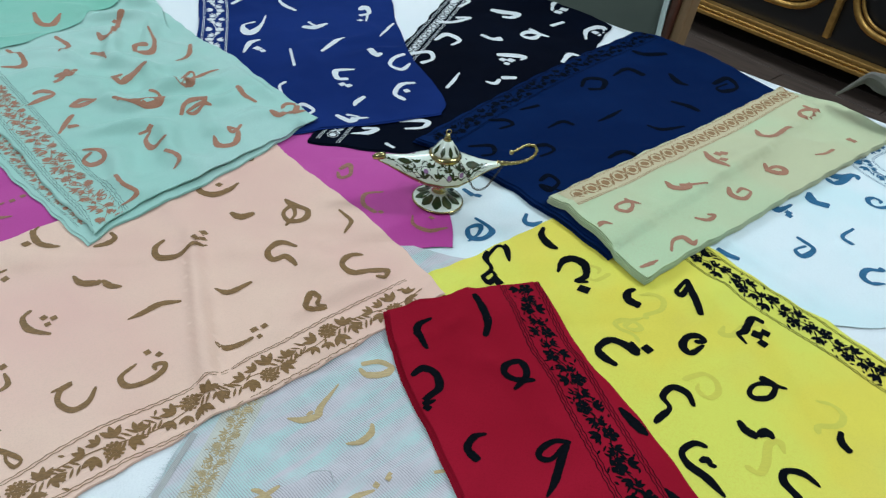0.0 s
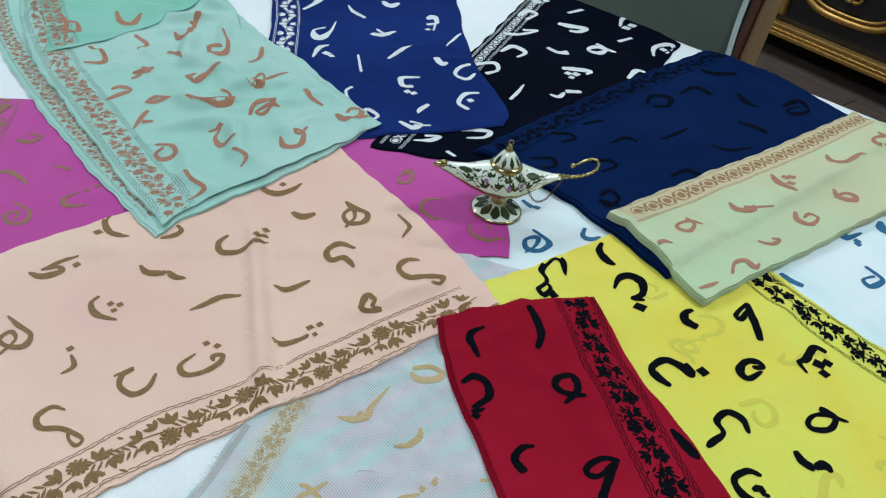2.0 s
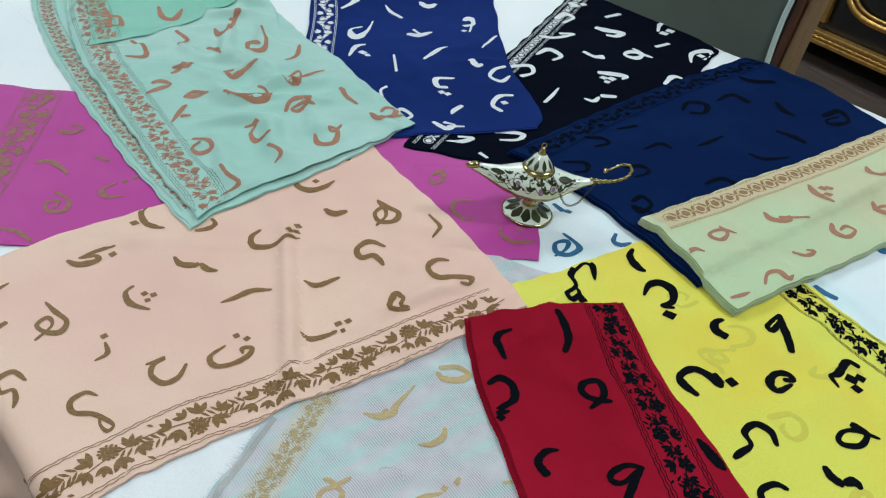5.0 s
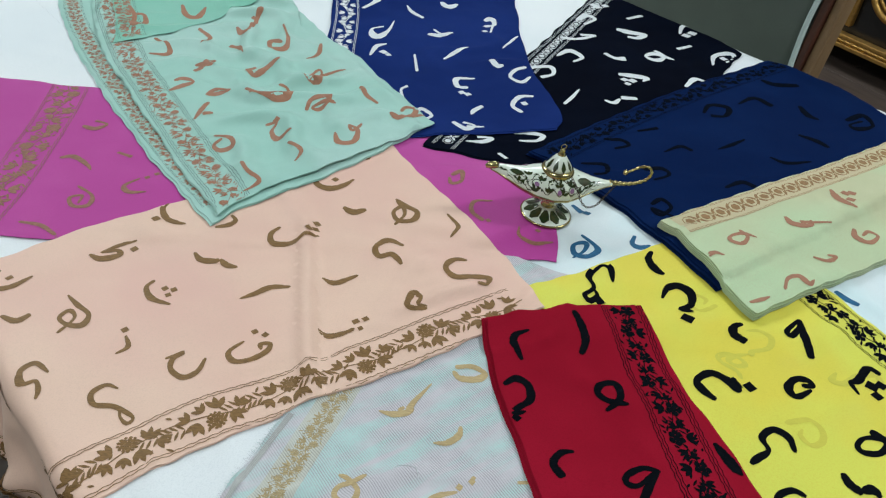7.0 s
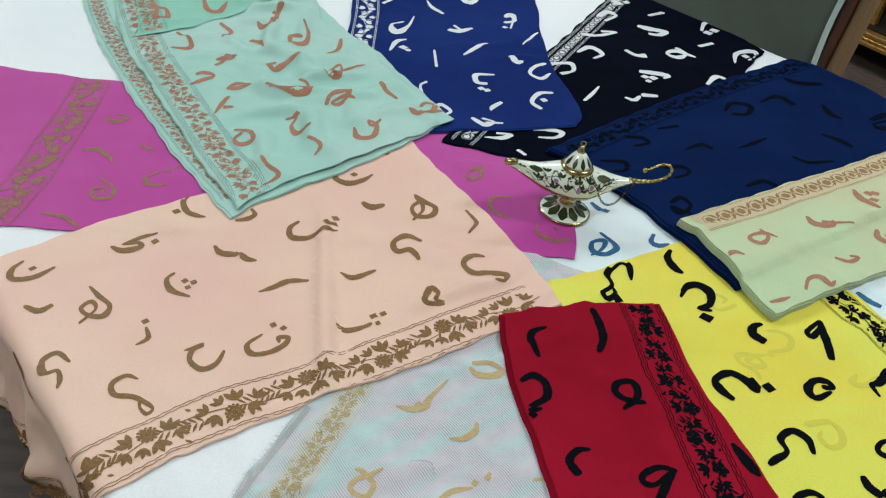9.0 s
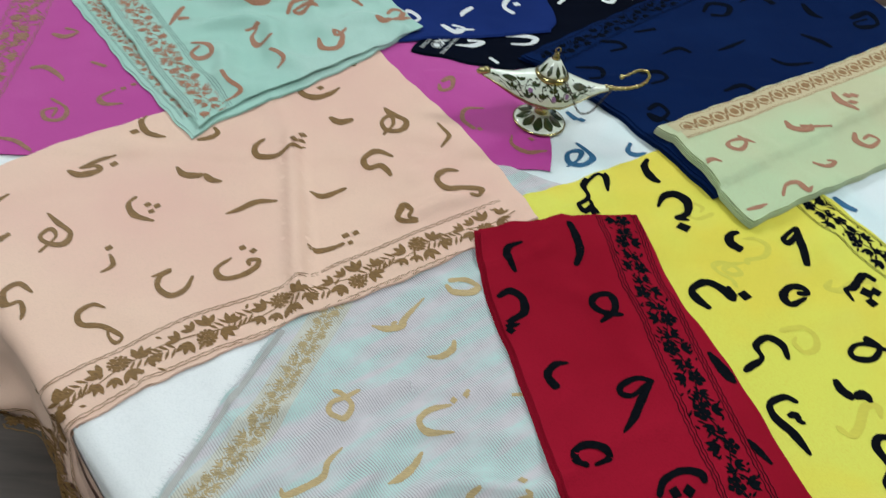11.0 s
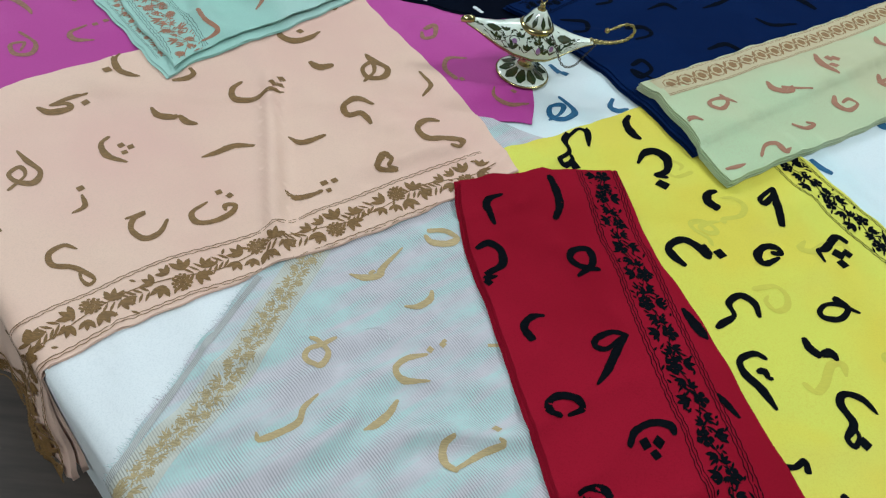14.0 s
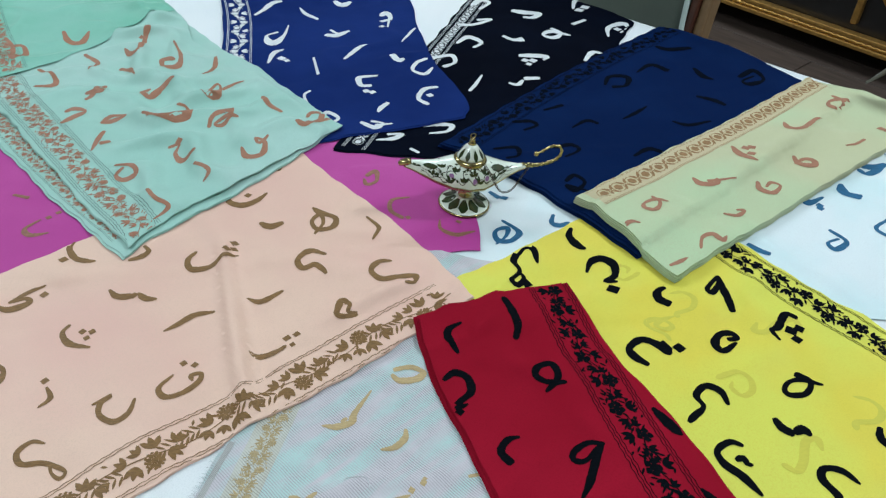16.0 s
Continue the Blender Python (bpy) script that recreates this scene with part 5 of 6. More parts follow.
letter(PEACH, T_BROWN, -0.198, 0.575, 0.047, [[(-0.01, -0.01, 0.04), (0.24, 0.19, 0.13), (0.56, 0.47, 0.15), (0.98, 0.53, 0.08)]])
letter(PEACH, T_BROWN, -0.029, 0.577, 0.027, [[(0.79, 0.14, 0.17), (0.25, -0.01, 0.18), (0.02, 0.15, 0.22), (0.17, 0.98, 0.32), (0.49, 0.58, 0.17), (0.44, 0.19, 0.14), (0.78, 0.23, 0.08)]])
letter(PEACH, T_BROWN, -0.295, 0.557, 0.032, [[(0.12, 1.01, 0.12), (-0.01, 0.64, 0.15), (0.32, 0.19, 0.22), (0.99, 0, 0.09)]], [(0.57, 0.69, 0.12), (0.86, 0.68, 0.12), (0.76, 0.42, 0.11)])
letter(PEACH, T_BROWN, -0.111, 0.536, 0.044, [[(-0, 0.12, 0.06), (0.2, -0.01, 0.15), (0.55, 0.07, 0.14), (0.79, 0.22, 0.09)]], [(0.78, 0.47, 0.1), (0.99, 0.55, 0.09), (0.92, 0.24, 0.07)])
letter(PEACH, T_BROWN, -0.293, 0.485, 0.031, [[(0.13, 0.76, 0.08), (0.36, 0.34, 0.16), (0.12, -0.01, 0.07)]], [(0.01, 1, 0.13)])
letter(PEACH, T_BROWN, -0.188, 0.49, 0.042, [[(0.23, 0.67, 0.06), (-0.01, 0.28, 0.12), (0.19, -0.01, 0.15), (0.53, 0.07, 0.14), (0.82, 0.38, 0.15), (0.84, 0.63, 0.11), (0.63, 0.61, 0.13), (0.69, 0.42, 0.06)]], [(0.39, 1, 0.09), (0.65, 0.93, 0.09)])
letter(PEACH, T_BROWN, -0.243, 0.465, 0.036, [[(0, 0.56, 0.08), (0.39, 0.84, 0.13), (0.2, 0.61, 0.16), (0.26, 0.24, 0.13), (0.66, -0.01, 0.19), (0.95, 0.22, 0.16), (1, 0.73, 0.08)]])
letter(PEACH, T_BROWN, -0.291, 0.41, 0.045, [[(0.45, 0.8, 0.05), (0.18, 0.85, 0.1), (-0, 0.61, 0.11), (0.15, 0.36, 0.12), (0.52, 0.37, 0.11), (0.83, 0.26, 0.1), (1, 0.14, 0.06), (0.93, 0.01, 0.09), (0.75, 0.14, 0.06), (0.66, 0.35, 0.06)]])
floral_border(PEACH, [(0.085, 0.603), (-0.013, 0.537), (-0.075, 0.495), (-0.109, 0.472), (-0.176, 0.429), (-0.221, 0.395), (-0.260, 0.359), (-0.312, 0.310), (-0.350, 0.246)], 0.047, T_BROWN, 14, 1.5, bold=0.95, fill=4, head=0.19)

letter(PEACH, T_BROWN, -0.451, 0.548, 0.042, [[(0.1, 0.75, 0.08), (-0, 0.37, 0.15), (0.23, 0.01, 0.16), (0.65, 0.15, 0.16), (0.98, 0.61, 0.07)]], [(0.48, 0.47, 0.1)])
letter(PEACH, T_BROWN, -0.413, 0.513, 0.025, [[(0.01, 0.13, 0.16), (0.65, -0.01, 0.3), (1.01, 0.42, 0.2)]])
letter(PEACH, T_BROWN, -0.366, 0.503, 0.052, [[(0, 1, 0.05), (0.29, 0.77, 0.1), (0.6, 0.55, 0.09), (0.6, 0.26, 0.14), (0.32, 0.24, 0.1), (0.12, 0.39, 0.08), (0.22, 0.6, 0.1), (0.39, 0.41, 0.06), (0.26, 0, 0.07)]])
letter(PEACH, T_BROWN, -0.361, 0.424, 0.04, [[(0.61, 0.75, 0.06), (0.19, 0.99, 0.15), (-0.01, 0.71, 0.14), (0.22, 0.36, 0.12), (0.45, 0.47, 0.1), (0.62, 0.24, 0.11), (0.67, -0, 0.06)]])
letter(PEACH, T_BROWN, -0.396, 0.425, 0.044, [[(0.01, 1, 0.03), (0.48, 0.46, 0.07), (0.7, 0.01, 0.1), (0.46, 0.14, 0.04)]])
write_letters(PEACH, {"he": [(-0.352, 0.318, 0.034, 30)], "bar": [(-0.318, 0.368, 0.026, 20)]}, T_BROWN, 0.195, 23)
floral_border(PEACH, [(-0.325, 0.242), (-0.45, 0.350), (-0.583, 0.472)], 0.047, T_BROWN, 24, 1.5, bold=0.95, fill=4, head=0.19)

RED = Cloth(scarf("crimson crepe scarf with black letters and border"), M_RED, [(0.054, 0.566), (0.104, 0.584), (0.170, 0.609), (0.216, 0.618)],
            [(0.178, 0.101), (0.288, 0.101), (0.392, 0.101)], left=[(0.069, 0.480), (0.083, 0.437), (0.099, 0.382), (0.119, 0.316), (0.137, 0.257)], right=[(0.226, 0.574), (0.240, 0.508), (0.263, 0.458), (0.284, 0.397), (0.304, 0.334), (0.328, 0.271)],
            layers=5, thick=0.0014, amp=0.002, seed=111, splay=0.004, pleats=[(105, 0.075, 0.003, 0.6)])
letter(RED, T_BLACK, 0.113, 0.394, 0.028, [[(0.67, 1, 0.07), (0.25, 0.87, 0.19), (0.01, 0.48, 0.2), (0.28, -0.01, 0.22)]])
letter(RED, T_BLACK, 0.171, 0.358, 0.054, [[(0.59, 0.95, 0.05), (0.32, 0.99, 0.08), (0.07, 0.85, 0.09), (0.05, 0.72, 0.09), (0.23, 0.69, 0.07), (0.49, 0.92, 0.06)], [(0.55, 0.99, 0.08), (0.36, 0.63, 0.11), (0.19, 0.28, 0.1), (-0, -0.01, 0.03)]])
letter(RED, T_BLACK, 0.131, 0.324, 0.026, [[(0.52, 0.06, 0.08), (1.01, 0.4, 0.17), (0.83, 0.66, 0.27), (0.36, 0.75, 0.25), (0.01, 0.53, 0.19), (0.02, 0.12, 0.19), (0.36, 0, 0.13)]])
letter(RED, T_BLACK, 0.19, 0.302, 0.038, [[(0.01, 0.06, 0.1), (0.19, 0.45, 0.13), (0.59, 0.7, 0.15), (0.93, 0.66, 0.2), (1, 0.44, 0.09)]], [(0.36, 0.19, 0.11), (0.65, 0.26, 0.11), (0.57, -0, 0.1)])
letter(RED, T_BLACK, 0.149, 0.26, 0.025, [[(-0.02, 0.13, 0.13), (0.31, 0.35, 0.12), (0.79, 0.4, 0.24), (0.99, 0.16, 0.2)], [(0.13, 0.1, 0.12), (0.6, -0.02, 0.16)]])
letter(RED, T_BLACK, 0.257, 0.417, 0.031, [[(-0.01, 1.01, 0.11), (0.17, 0.66, 0.25), (0.39, 0.24, 0.28), (0.56, -0.01, 0.08)]])
letter(RED, T_BLACK, 0.272, 0.342, 0.021, [[(-0.02, 1.01, 0.11), (0.29, 0.58, 0.26), (0.7, 0.02, 0.11)]])
letter(RED, T_BLACK, 0.08, 0.521, 0.038, [[(0.4, 1.02, 0.06), (0.05, 0.84, 0.15), (0.01, 0.52, 0.17), (0.22, 0.01, 0.08)]])
letter(RED, T_BLACK, 0.141, 0.532, 0.058, [[(-0.01, 1, 0.09), (0.1, 0.69, 0.12), (0.15, 0.32, 0.11), (0.06, -0.01, 0.08)]])
letter(RED, T_BLACK, 0.157, 0.469, 0.031, [[(0.19, -0.02, 0.09), (0.62, 0.41, 0.18), (0.56, 0.99, 0.19), (0.13, 0.91, 0.19), (-0.01, 0.58, 0.16), (0.35, 0.28, 0.15), (0.86, 0.23, 0.11)]])
letter(RED, T_BLACK, 0.071, 0.453, 0.046, [[(-0, 0.81, 0.09), (0.25, 1, 0.13), (0.5, 0.85, 0.14), (0.53, 0.48, 0.14), (0.3, 0.26, 0.11), (0.16, 0.08, 0.13), (0.44, 0.18, 0.05)]], [(0.26, 0, 0.08)])
floral_border(RED, [(0.192, 0.614), (0.207, 0.523), (0.217, 0.494), (0.239, 0.398), (0.257, 0.330), (0.271, 0.267), (0.305, 0.111)], 0.046, T_BLACK, 15, 0.70, lines=3, bold=1.0, fill=26, petals=5, head=0.165)

green = scarf("mint green silk scarf with copper letters, folded over")
GREEN_LOW = Cloth(green, M_GREEN, [(-0.260, 0.684), (-0.303, 0.732), (-0.382, 0.819), (-0.507, 0.971), (-0.609, 1.109), (-0.692, 1.237), (-0.787, 1.432)],
                  [(-0.046, 0.946), (-0.185, 1.152), (-0.412, 1.491)], left=[(-0.219, 0.738), (-0.133, 0.829)], layers=2, thick=0.0014, amp=0.002, seed=121, name="lower_fold")
floral_border(GREEN_LOW, [(-0.268, 0.720), (-0.291, 0.748), (-0.369, 0.834), (-0.493, 0.985), (-0.594, 1.120), (-0.675, 1.247), (-0.766, 1.438)], 0.030, T_COPPER, 17, 0.62, fill=30, bold=0.62, head=0.12, line_material=T_SLATE)
GREEN = Cloth(green, M_GREEN, [(-0.256, 0.695), (-0.286, 0.733), (-0.364, 0.831), (-0.480, 0.986), (-0.513, 1.027), (-0.571, 1.118), (-0.645, 1.255), (-0.722, 1.448)],
              [(-0.030, 0.962), (-0.108, 1.063), (-0.186, 1.168), (-0.273, 1.238), (-0.319, 1.357), (-0.409, 1.503)], left=[(-0.220, 0.754), (-0.142, 0.833)],
              layers=2, thick=0.0014, amp=0.004, seed=122, pleats=[(-35, 0.080, 0.014, 0.5), (15, 0.065, 0.008, 2.0)],
              folds=[(-0.338, 1.145, -0.102, 1.043, 0.004, 0.02), (-0.256, 1.176, -0.195, 0.869, 0.0035, 0.018), (-0.430, 1.022, -0.205, 0.951, 0.003, 0.02)])
letter(GREEN, T_COPPER, -0.379, 1.191, 0.087, [[(-0.01, 0.16, 0.05), (0.13, -0.01, 0.14), (0.3, 0.07, 0.12), (0.22, 0.73, 0.11), (0.26, 1, 0.16)]], [(0.15, 0.76, 0.05)])
letter(GREEN, T_COPPER, -0.493, 1.084, 0.057, [[(0, 0.99, 0.15), (0.56, 0.5, 0.14), (0.64, 0.12, 0.24), (0.2, -0.01, 0.08)]])
letter(GREEN, T_COPPER, -0.44, 1.13, 0.064, [[(0, 0.99, 0.1), (0.43, 0.56, 0.14), (0.38, 0, 0.05)]])
letter(GREEN, T_COPPER, -0.315, 1.139, 0.089, [[(0.08, 1, 0.04), (0.34, 0.3, 0.09), (0.26, 0, 0.23), (0.05, 0.12, 0.09), (0, 0.42, 0.16), (0.24, 0.26, 0.07)]])
letter(GREEN, T_COPPER, -0.375, 1.102, 0.044, [[(-0, 0.99, 0.26), (0.4, 0.77, 0.21), (0.79, -0.01, 0.06)]])
letter(GREEN, T_COPPER, -0.402, 1.044, 0.045, [[(0.06, 0.01, 0.22), (0.31, 0.3, 0.24), (0.48, 1.01, 0.13)], [(-0.01, 0.36, 0.13), (0.65, 0.3, 0.34)]])
letter(GREEN, T_COPPER, -0.243, 1.11, 0.069, [[(0.13, 1, 0.08), (0.21, 0.29, 0.14), (-0.01, 0, 0.1)]])
letter(GREEN, T_COPPER, -0.325, 1.041, 0.048, [[(0.01, 0.39, 0.25), (0.36, -0.01, 0.2), (0.65, 0.49, 0.27), (1, 0.79, 0.11)], [(0.02, 0.43, 0.41), (0.24, 0.7, 0.14)]])
letter(GREEN, T_COPPER, -0.23, 1.035, 0.055, [[(-0, 0.25, 0.43), (0.29, -0.01, 0.47), (0.33, 0.67, 0.1), (0.21, 0.83, 0.09), (0.02, 0.51, 0.14)], [(0.19, 0.45, 0.24), (0.93, 1, 0.07)]])
letter(GREEN, T_COPPER, -0.414, 0.975, 0.035, [[(0.06, -0.01, 0.19), (0.39, 0.47, 0.38), (0.81, 0.79, 0.14), (0.3, 0.98, 0.3), (-0, 0.8, 0.17)]])
letter(GREEN, T_COPPER, -0.301, 0.967, 0.056, [[(0, 0.12, 0.1), (0.45, -0, 0.12), (1, 0.1, 0.45), (0.94, 0.74, 0.1), (0.66, 0.89, 0.14)]], [(0.16, 0.03, 0.05)])
letter(GREEN, T_COPPER, -0.36, 0.977, 0.032, [[(0.01, 0.02, 0.34), (0.45, -0.01, 0.36), (1.01, 0.24, 0.21), (0.52, 0.36, 0.29), (0.07, 0.1, 0.25)]])
letter(GREEN, T_COPPER, -0.147, 0.994, 0.046, [[(-0.01, 1, 0.15), (0.23, 0.37, 0.21), (0.69, 0.01, 0.12)]])
letter(GREEN, T_COPPER, -0.352, 0.901, 0.049, [[(0.11, 1, 0.12), (0.05, 0.43, 0.19), (0.01, 0, 0.08)], [(0.15, 0.3, 0.26), (0.42, 0.4, 0.21)]])
letter(GREEN, T_COPPER, -0.21, 0.948, 0.038, [[(0.01, 0.01, 0.19), (0.1, 0.58, 0.23), (0.54, 0.88, 0.57), (0.76, 0.55, 0.17), (0.47, 0.16, 0.23), (0.21, 0.21, 0.12), (0.55, 0.49, 0.21), (1.02, 0.49, 0.15)]])
letter(GREEN, T_COPPER, -0.094, 0.953, 0.05, [[(-0, 0.22, 0.15), (0.3, 0.01, 0.22), (0.62, 0.53, 0.2), (0.65, 0.91, 0.19), (0.36, 0.89, 0.14), (0.27, 0.59, 0.12)], [(0.55, 0.44, 0.28), (0.99, 0.69, 0.09)]])
letter(GREEN, T_COPPER, -0.255, 0.873, 0.041, [[(0, 0.73, 0.14), (0.35, 0.78, 0.12), (0.28, 0.41, 0.16), (0.57, 0, 0.29), (0.99, 0.22, 0.14)]], [(0.34, 0.88, 0.12)])
letter(GREEN, T_COPPER, -0.16, 0.878, 0.052, [[(-0, 0.36, 0.08), (0.17, 0.01, 0.23), (0.55, 0.09, 0.21), (0.54, 0.7, 0.14), (0.34, 0.71, 0.13), (0.43, 0.53, 0.13), (0.6, 1.02, 0.08)]])
letter(GREEN, T_COPPER, -0.312, 0.835, 0.03, [[(0.01, 0.92, 0.38), (0.74, 0.71, 0.26), (1.01, 0.23, 0.28), (0.52, -0.01, 0.34), (0.17, 0.28, 0.18), (0.44, 0.62, 0.19)]])
letter(GREEN, T_COPPER, -0.213, 0.818, 0.035, [[(0.01, 1.01, 0.15), (0.62, 0.45, 0.2), (0.48, 0.01, 0.09)]])
letter(GREEN, T_COPPER, -0.257, 0.746, 0.05, [[(-0.01, 0.98, 0.11), (0.25, 0.62, 0.13), (0.6, 0.38, 0.14), (0.32, -0.01, 0.06)]])
floral_border(GREEN, [(-0.245, 0.713), (-0.264, 0.747), (-0.341, 0.846), (-0.456, 1.001), (-0.489, 1.044), (-0.547, 1.135), (-0.619, 1.267), (-0.692, 1.458)], 0.048, T_COPPER, 18, 0.55, lines=3, fill=40, bold=0.62, head=0.11, line_material=T_SLATE)
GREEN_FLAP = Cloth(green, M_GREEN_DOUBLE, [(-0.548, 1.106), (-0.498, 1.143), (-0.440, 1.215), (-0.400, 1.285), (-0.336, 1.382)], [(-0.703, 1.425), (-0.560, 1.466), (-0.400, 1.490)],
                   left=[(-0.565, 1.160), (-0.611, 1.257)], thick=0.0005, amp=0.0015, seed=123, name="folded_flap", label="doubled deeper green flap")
letter(GREEN_FLAP, T_COPPER, -0.58, 1.16, 0.092, [[(0.01, 0.99, 0.06), (0.28, 0.58, 0.09), (0.48, -0, 0.09), (0.6, 0.23, 0.14), (0.44, 0.63, 0.08), (0.27, 0.63, 0.12)]])
letter(GREEN_FLAP, T_COPPER, -0.499, 1.241, 0.045, [[(-0.01, 1.01, 0.15), (0.45, 0.11, 0.31), (0.91, 0.01, 0.4), (0.93, 0.96, 0.12)]])
floral_border(GREEN_FLAP, [(-0.525, 1.130), (-0.601, 1.272), (-0.677, 1.435)], 0.042, T_COPPER, 19, 0.55, fill=34, bold=0.62, head=0.12, line_material=T_SLATE)

# a loose thread lying on the pale twill scarf
curve = at_even(smooth_line([(-0.0194, 0.3887), (-0.0172, 0.395), (-0.0076, 0.3964), (-0.0005, 0.3947), (0.003, 0.385)], 0.001), 40)
lint = tube([(x, y, float(sample(HEIGHT, x, y)) + 0.0006) for x, y in curve], 0.00028, 5)
tagged(new("loose_thread", mesh_from("loose_thread", *lint, T_WHITE)), "thin loose white thread lying on the twill scarf", "thread")

# gauzy scarf bunched at the far edge
gauze = scarf("sheer beige gauze scarf with gold motifs, bunched up")
GAUZE = Cloth(gauze, M_BEIGE, [(0.81, 0.955), (0.98, 0.86)], [(0.765, 1.035), (0.86, 0.985), (0.99, 0.90)], thick=0.010, amp=0.012, seed=131,
              folds=[(0.74, 1.02, 1.04, 0.87, 0.060, 0.035)])
floral_border(GAUZE, [(0.84, 0.965), (0.98, 0.885)], 0.06, T_PINKGOLD, 20)

# ---------------------------------------------------------------- the brass lamp
LAMP_AT = Matrix.Translation((0.120, 0.776, float(sample(HEIGHT, 0.120, 0.776)) + 0.0012)) @ pose(0, 0, 0, 0, 4, 8)
oil = thing("oil_lamp", "brass oil lamp with white and green floral enamel", "oil lamp", at=LAMP_AT)
link_part("foot", mesh_from("foot", *lathe([(0.0300, 0.0), (0.0308, 0.0012), (0.0306, 0.0026), (0.0280, 0.0040), (0.022, 0.0062), (0.014, 0.0095), (0.0088, 0.0140)], 40), M_ENAMEL), oil, "white enamelled round foot")
link_part("rim", mesh_from("rim", *lathe([(0.0301, 0.0), (0.0315, 0.0008), (0.0317, 0.0020), (0.0306, 0.0030)], 40), M_BRASS), oil, "polished brass rim")
link_part("stem", mesh_from("stem", *lathe([(0.0105, 0.0115), (0.0082, 0.0150), (0.0066, 0.0205), (0.0070, 0.0250), (0.0100, 0.0300), (0.0130, 0.0330)], 28), M_BRASS), oil, "polished brass stem")
for k in range(10):
    a = k * 0.6283
    bm = bmesh.new()
    ring_in = []
    for rr, half in ((0.0115, 0.16), (0.0170, 0.29), (0.0225, 0.28), (0.0280, 0.06)):
        ring_in.append([(rr * math.cos(a + s * half), rr * math.sin(a + s * half), float(np.interp(rr, [0.0088, 0.014, 0.022, 0.028], [0.0140, 0.0095, 0.0062, 0.0040])) + 0.0005) for s in (-1, 0, 1)])
    vs = [[bm.verts.new(p) for p in row] for row in ring_in]
    for r in range(3):
        for c in range(2):
            bm.faces.new((vs[r][c], vs[r + 1][c], vs[r + 1][c + 1], vs[r][c + 1]))
    part("petal", bm, M_ENAMEL_GREEN, oil, "dark green enamel petal")

# hull: along x from spout to tail; each ring has a lower bowl, a sharp rim and an upper shoulder
HULL_X = np.array([-0.078, -0.070, -0.058, -0.042, -0.024, -0.004, 0.014, 0.030, 0.046, 0.060, 0.070])
HULL_W = np.array([0.0030, 0.0066, 0.0100, 0.0165, 0.0245, 0.0290, 0.0275, 0.0205, 0.0120, 0.0064, 0.0036])
HULL_R = np.array([0.0580, 0.0560, 0.0510, 0.0450, 0.0405, 0.0385, 0.0390, 0.0420, 0.0455, 0.0485, 0.0500])
HULL_T = np.array([0.0625, 0.0645, 0.0635, 0.0620, 0.0645, 0.0675, 0.0660, 0.0610, 0.0565, 0.0545, 0.0540])
HULL_B = np.array([0.0560, 0.0530, 0.0460, 0.0375, 0.0315, 0.0290, 0.0300, 0.0345, 0.0405, 0.0455, 0.0480])


def hull(x, th):
    """Surface of the hull: th from 0 at one rim over the top (half pi) to the other rim (pi), then under."""
    w, r, t, b = (np.interp(x, HULL_X, k) for k in (HULL_W, HULL_R, HULL_T, HULL_B))
    y = w * np.cos(th)
    s = np.sin(th)
    z = np.where(s >= 0, r + (t - r) * np.abs(s) ** 0.9, r - (r - b) * np.abs(s) ** 0.8)
    return x, -y, z


fine_x = at_even(smooth_line(np.c_[HULL_X, HULL_W], 0.002), 60)[:, 0]
SIDES = 36


def hull_half(low, high, n):
    ths = np.linspace(low, high, n)
    verts = [tuple(float(k) for k in hull(x, th)) for x in fine_x for th in ths]
    faces = [(i * n + k, i * n + k + 1, (i + 1) * n + k + 1, (i + 1) * n + k) for i in range(len(fine_x) - 1) for k in range(n - 1)]
    return verts, faces


link_part("body", mesh_from("body", *hull_half(0.0, math.pi, 26), M_ENAMEL), oil, "white enamelled boat-shaped body")
link_part("bowl", mesh_from("bowl", *hull_half(math.pi, 2 * math.pi, 22), M_BRASS), oil, "polished brass underside")
rim_line = [hull(x, 0.0) for x in fine_x] + [hull(x, math.pi) for x in fine_x[::-1]]
link_part("rim_wire", mesh_from("rim_wire", *tube([tuple(map(float, p)) for p in rim_line], 0.0009, 6, closed=True), M_BRASS), oil, "brass rim wire")
nozzle = [(-0.071, 0, 0.0622), (-0.076, 0, 0.0625), (-0.081, 0, 0.0618), (-0.085, 0, 0.0600)]
link_part("spout", mesh_from("spout", *tube(nozzle, [0.0048, 0.0046, 0.0042, 0.0022], 12), M_BRASS), oil, "brass spout tip")


def enamel(pieces, material, name, label):
    for pts, faces in pieces:
        x, y, z = hull(pts[:, 0], np.clip(pts[:, 1], 0.03, math.pi - 0.03))
        link_part(name, mesh_from(name, list(zip(x, y * 1.012, z + 0.00035 + pts[:, 2] * 0.2)), faces, material), oil, label)


def hull_leaf(x, th, ang, length, width):
    pts, faces = leaf(0, 0, ang, length, width)
    pts = pts.copy()
    pts[:, 0] += x
    pts[:, 1] = th + pts[:, 1] / 0.022
    return pts, faces


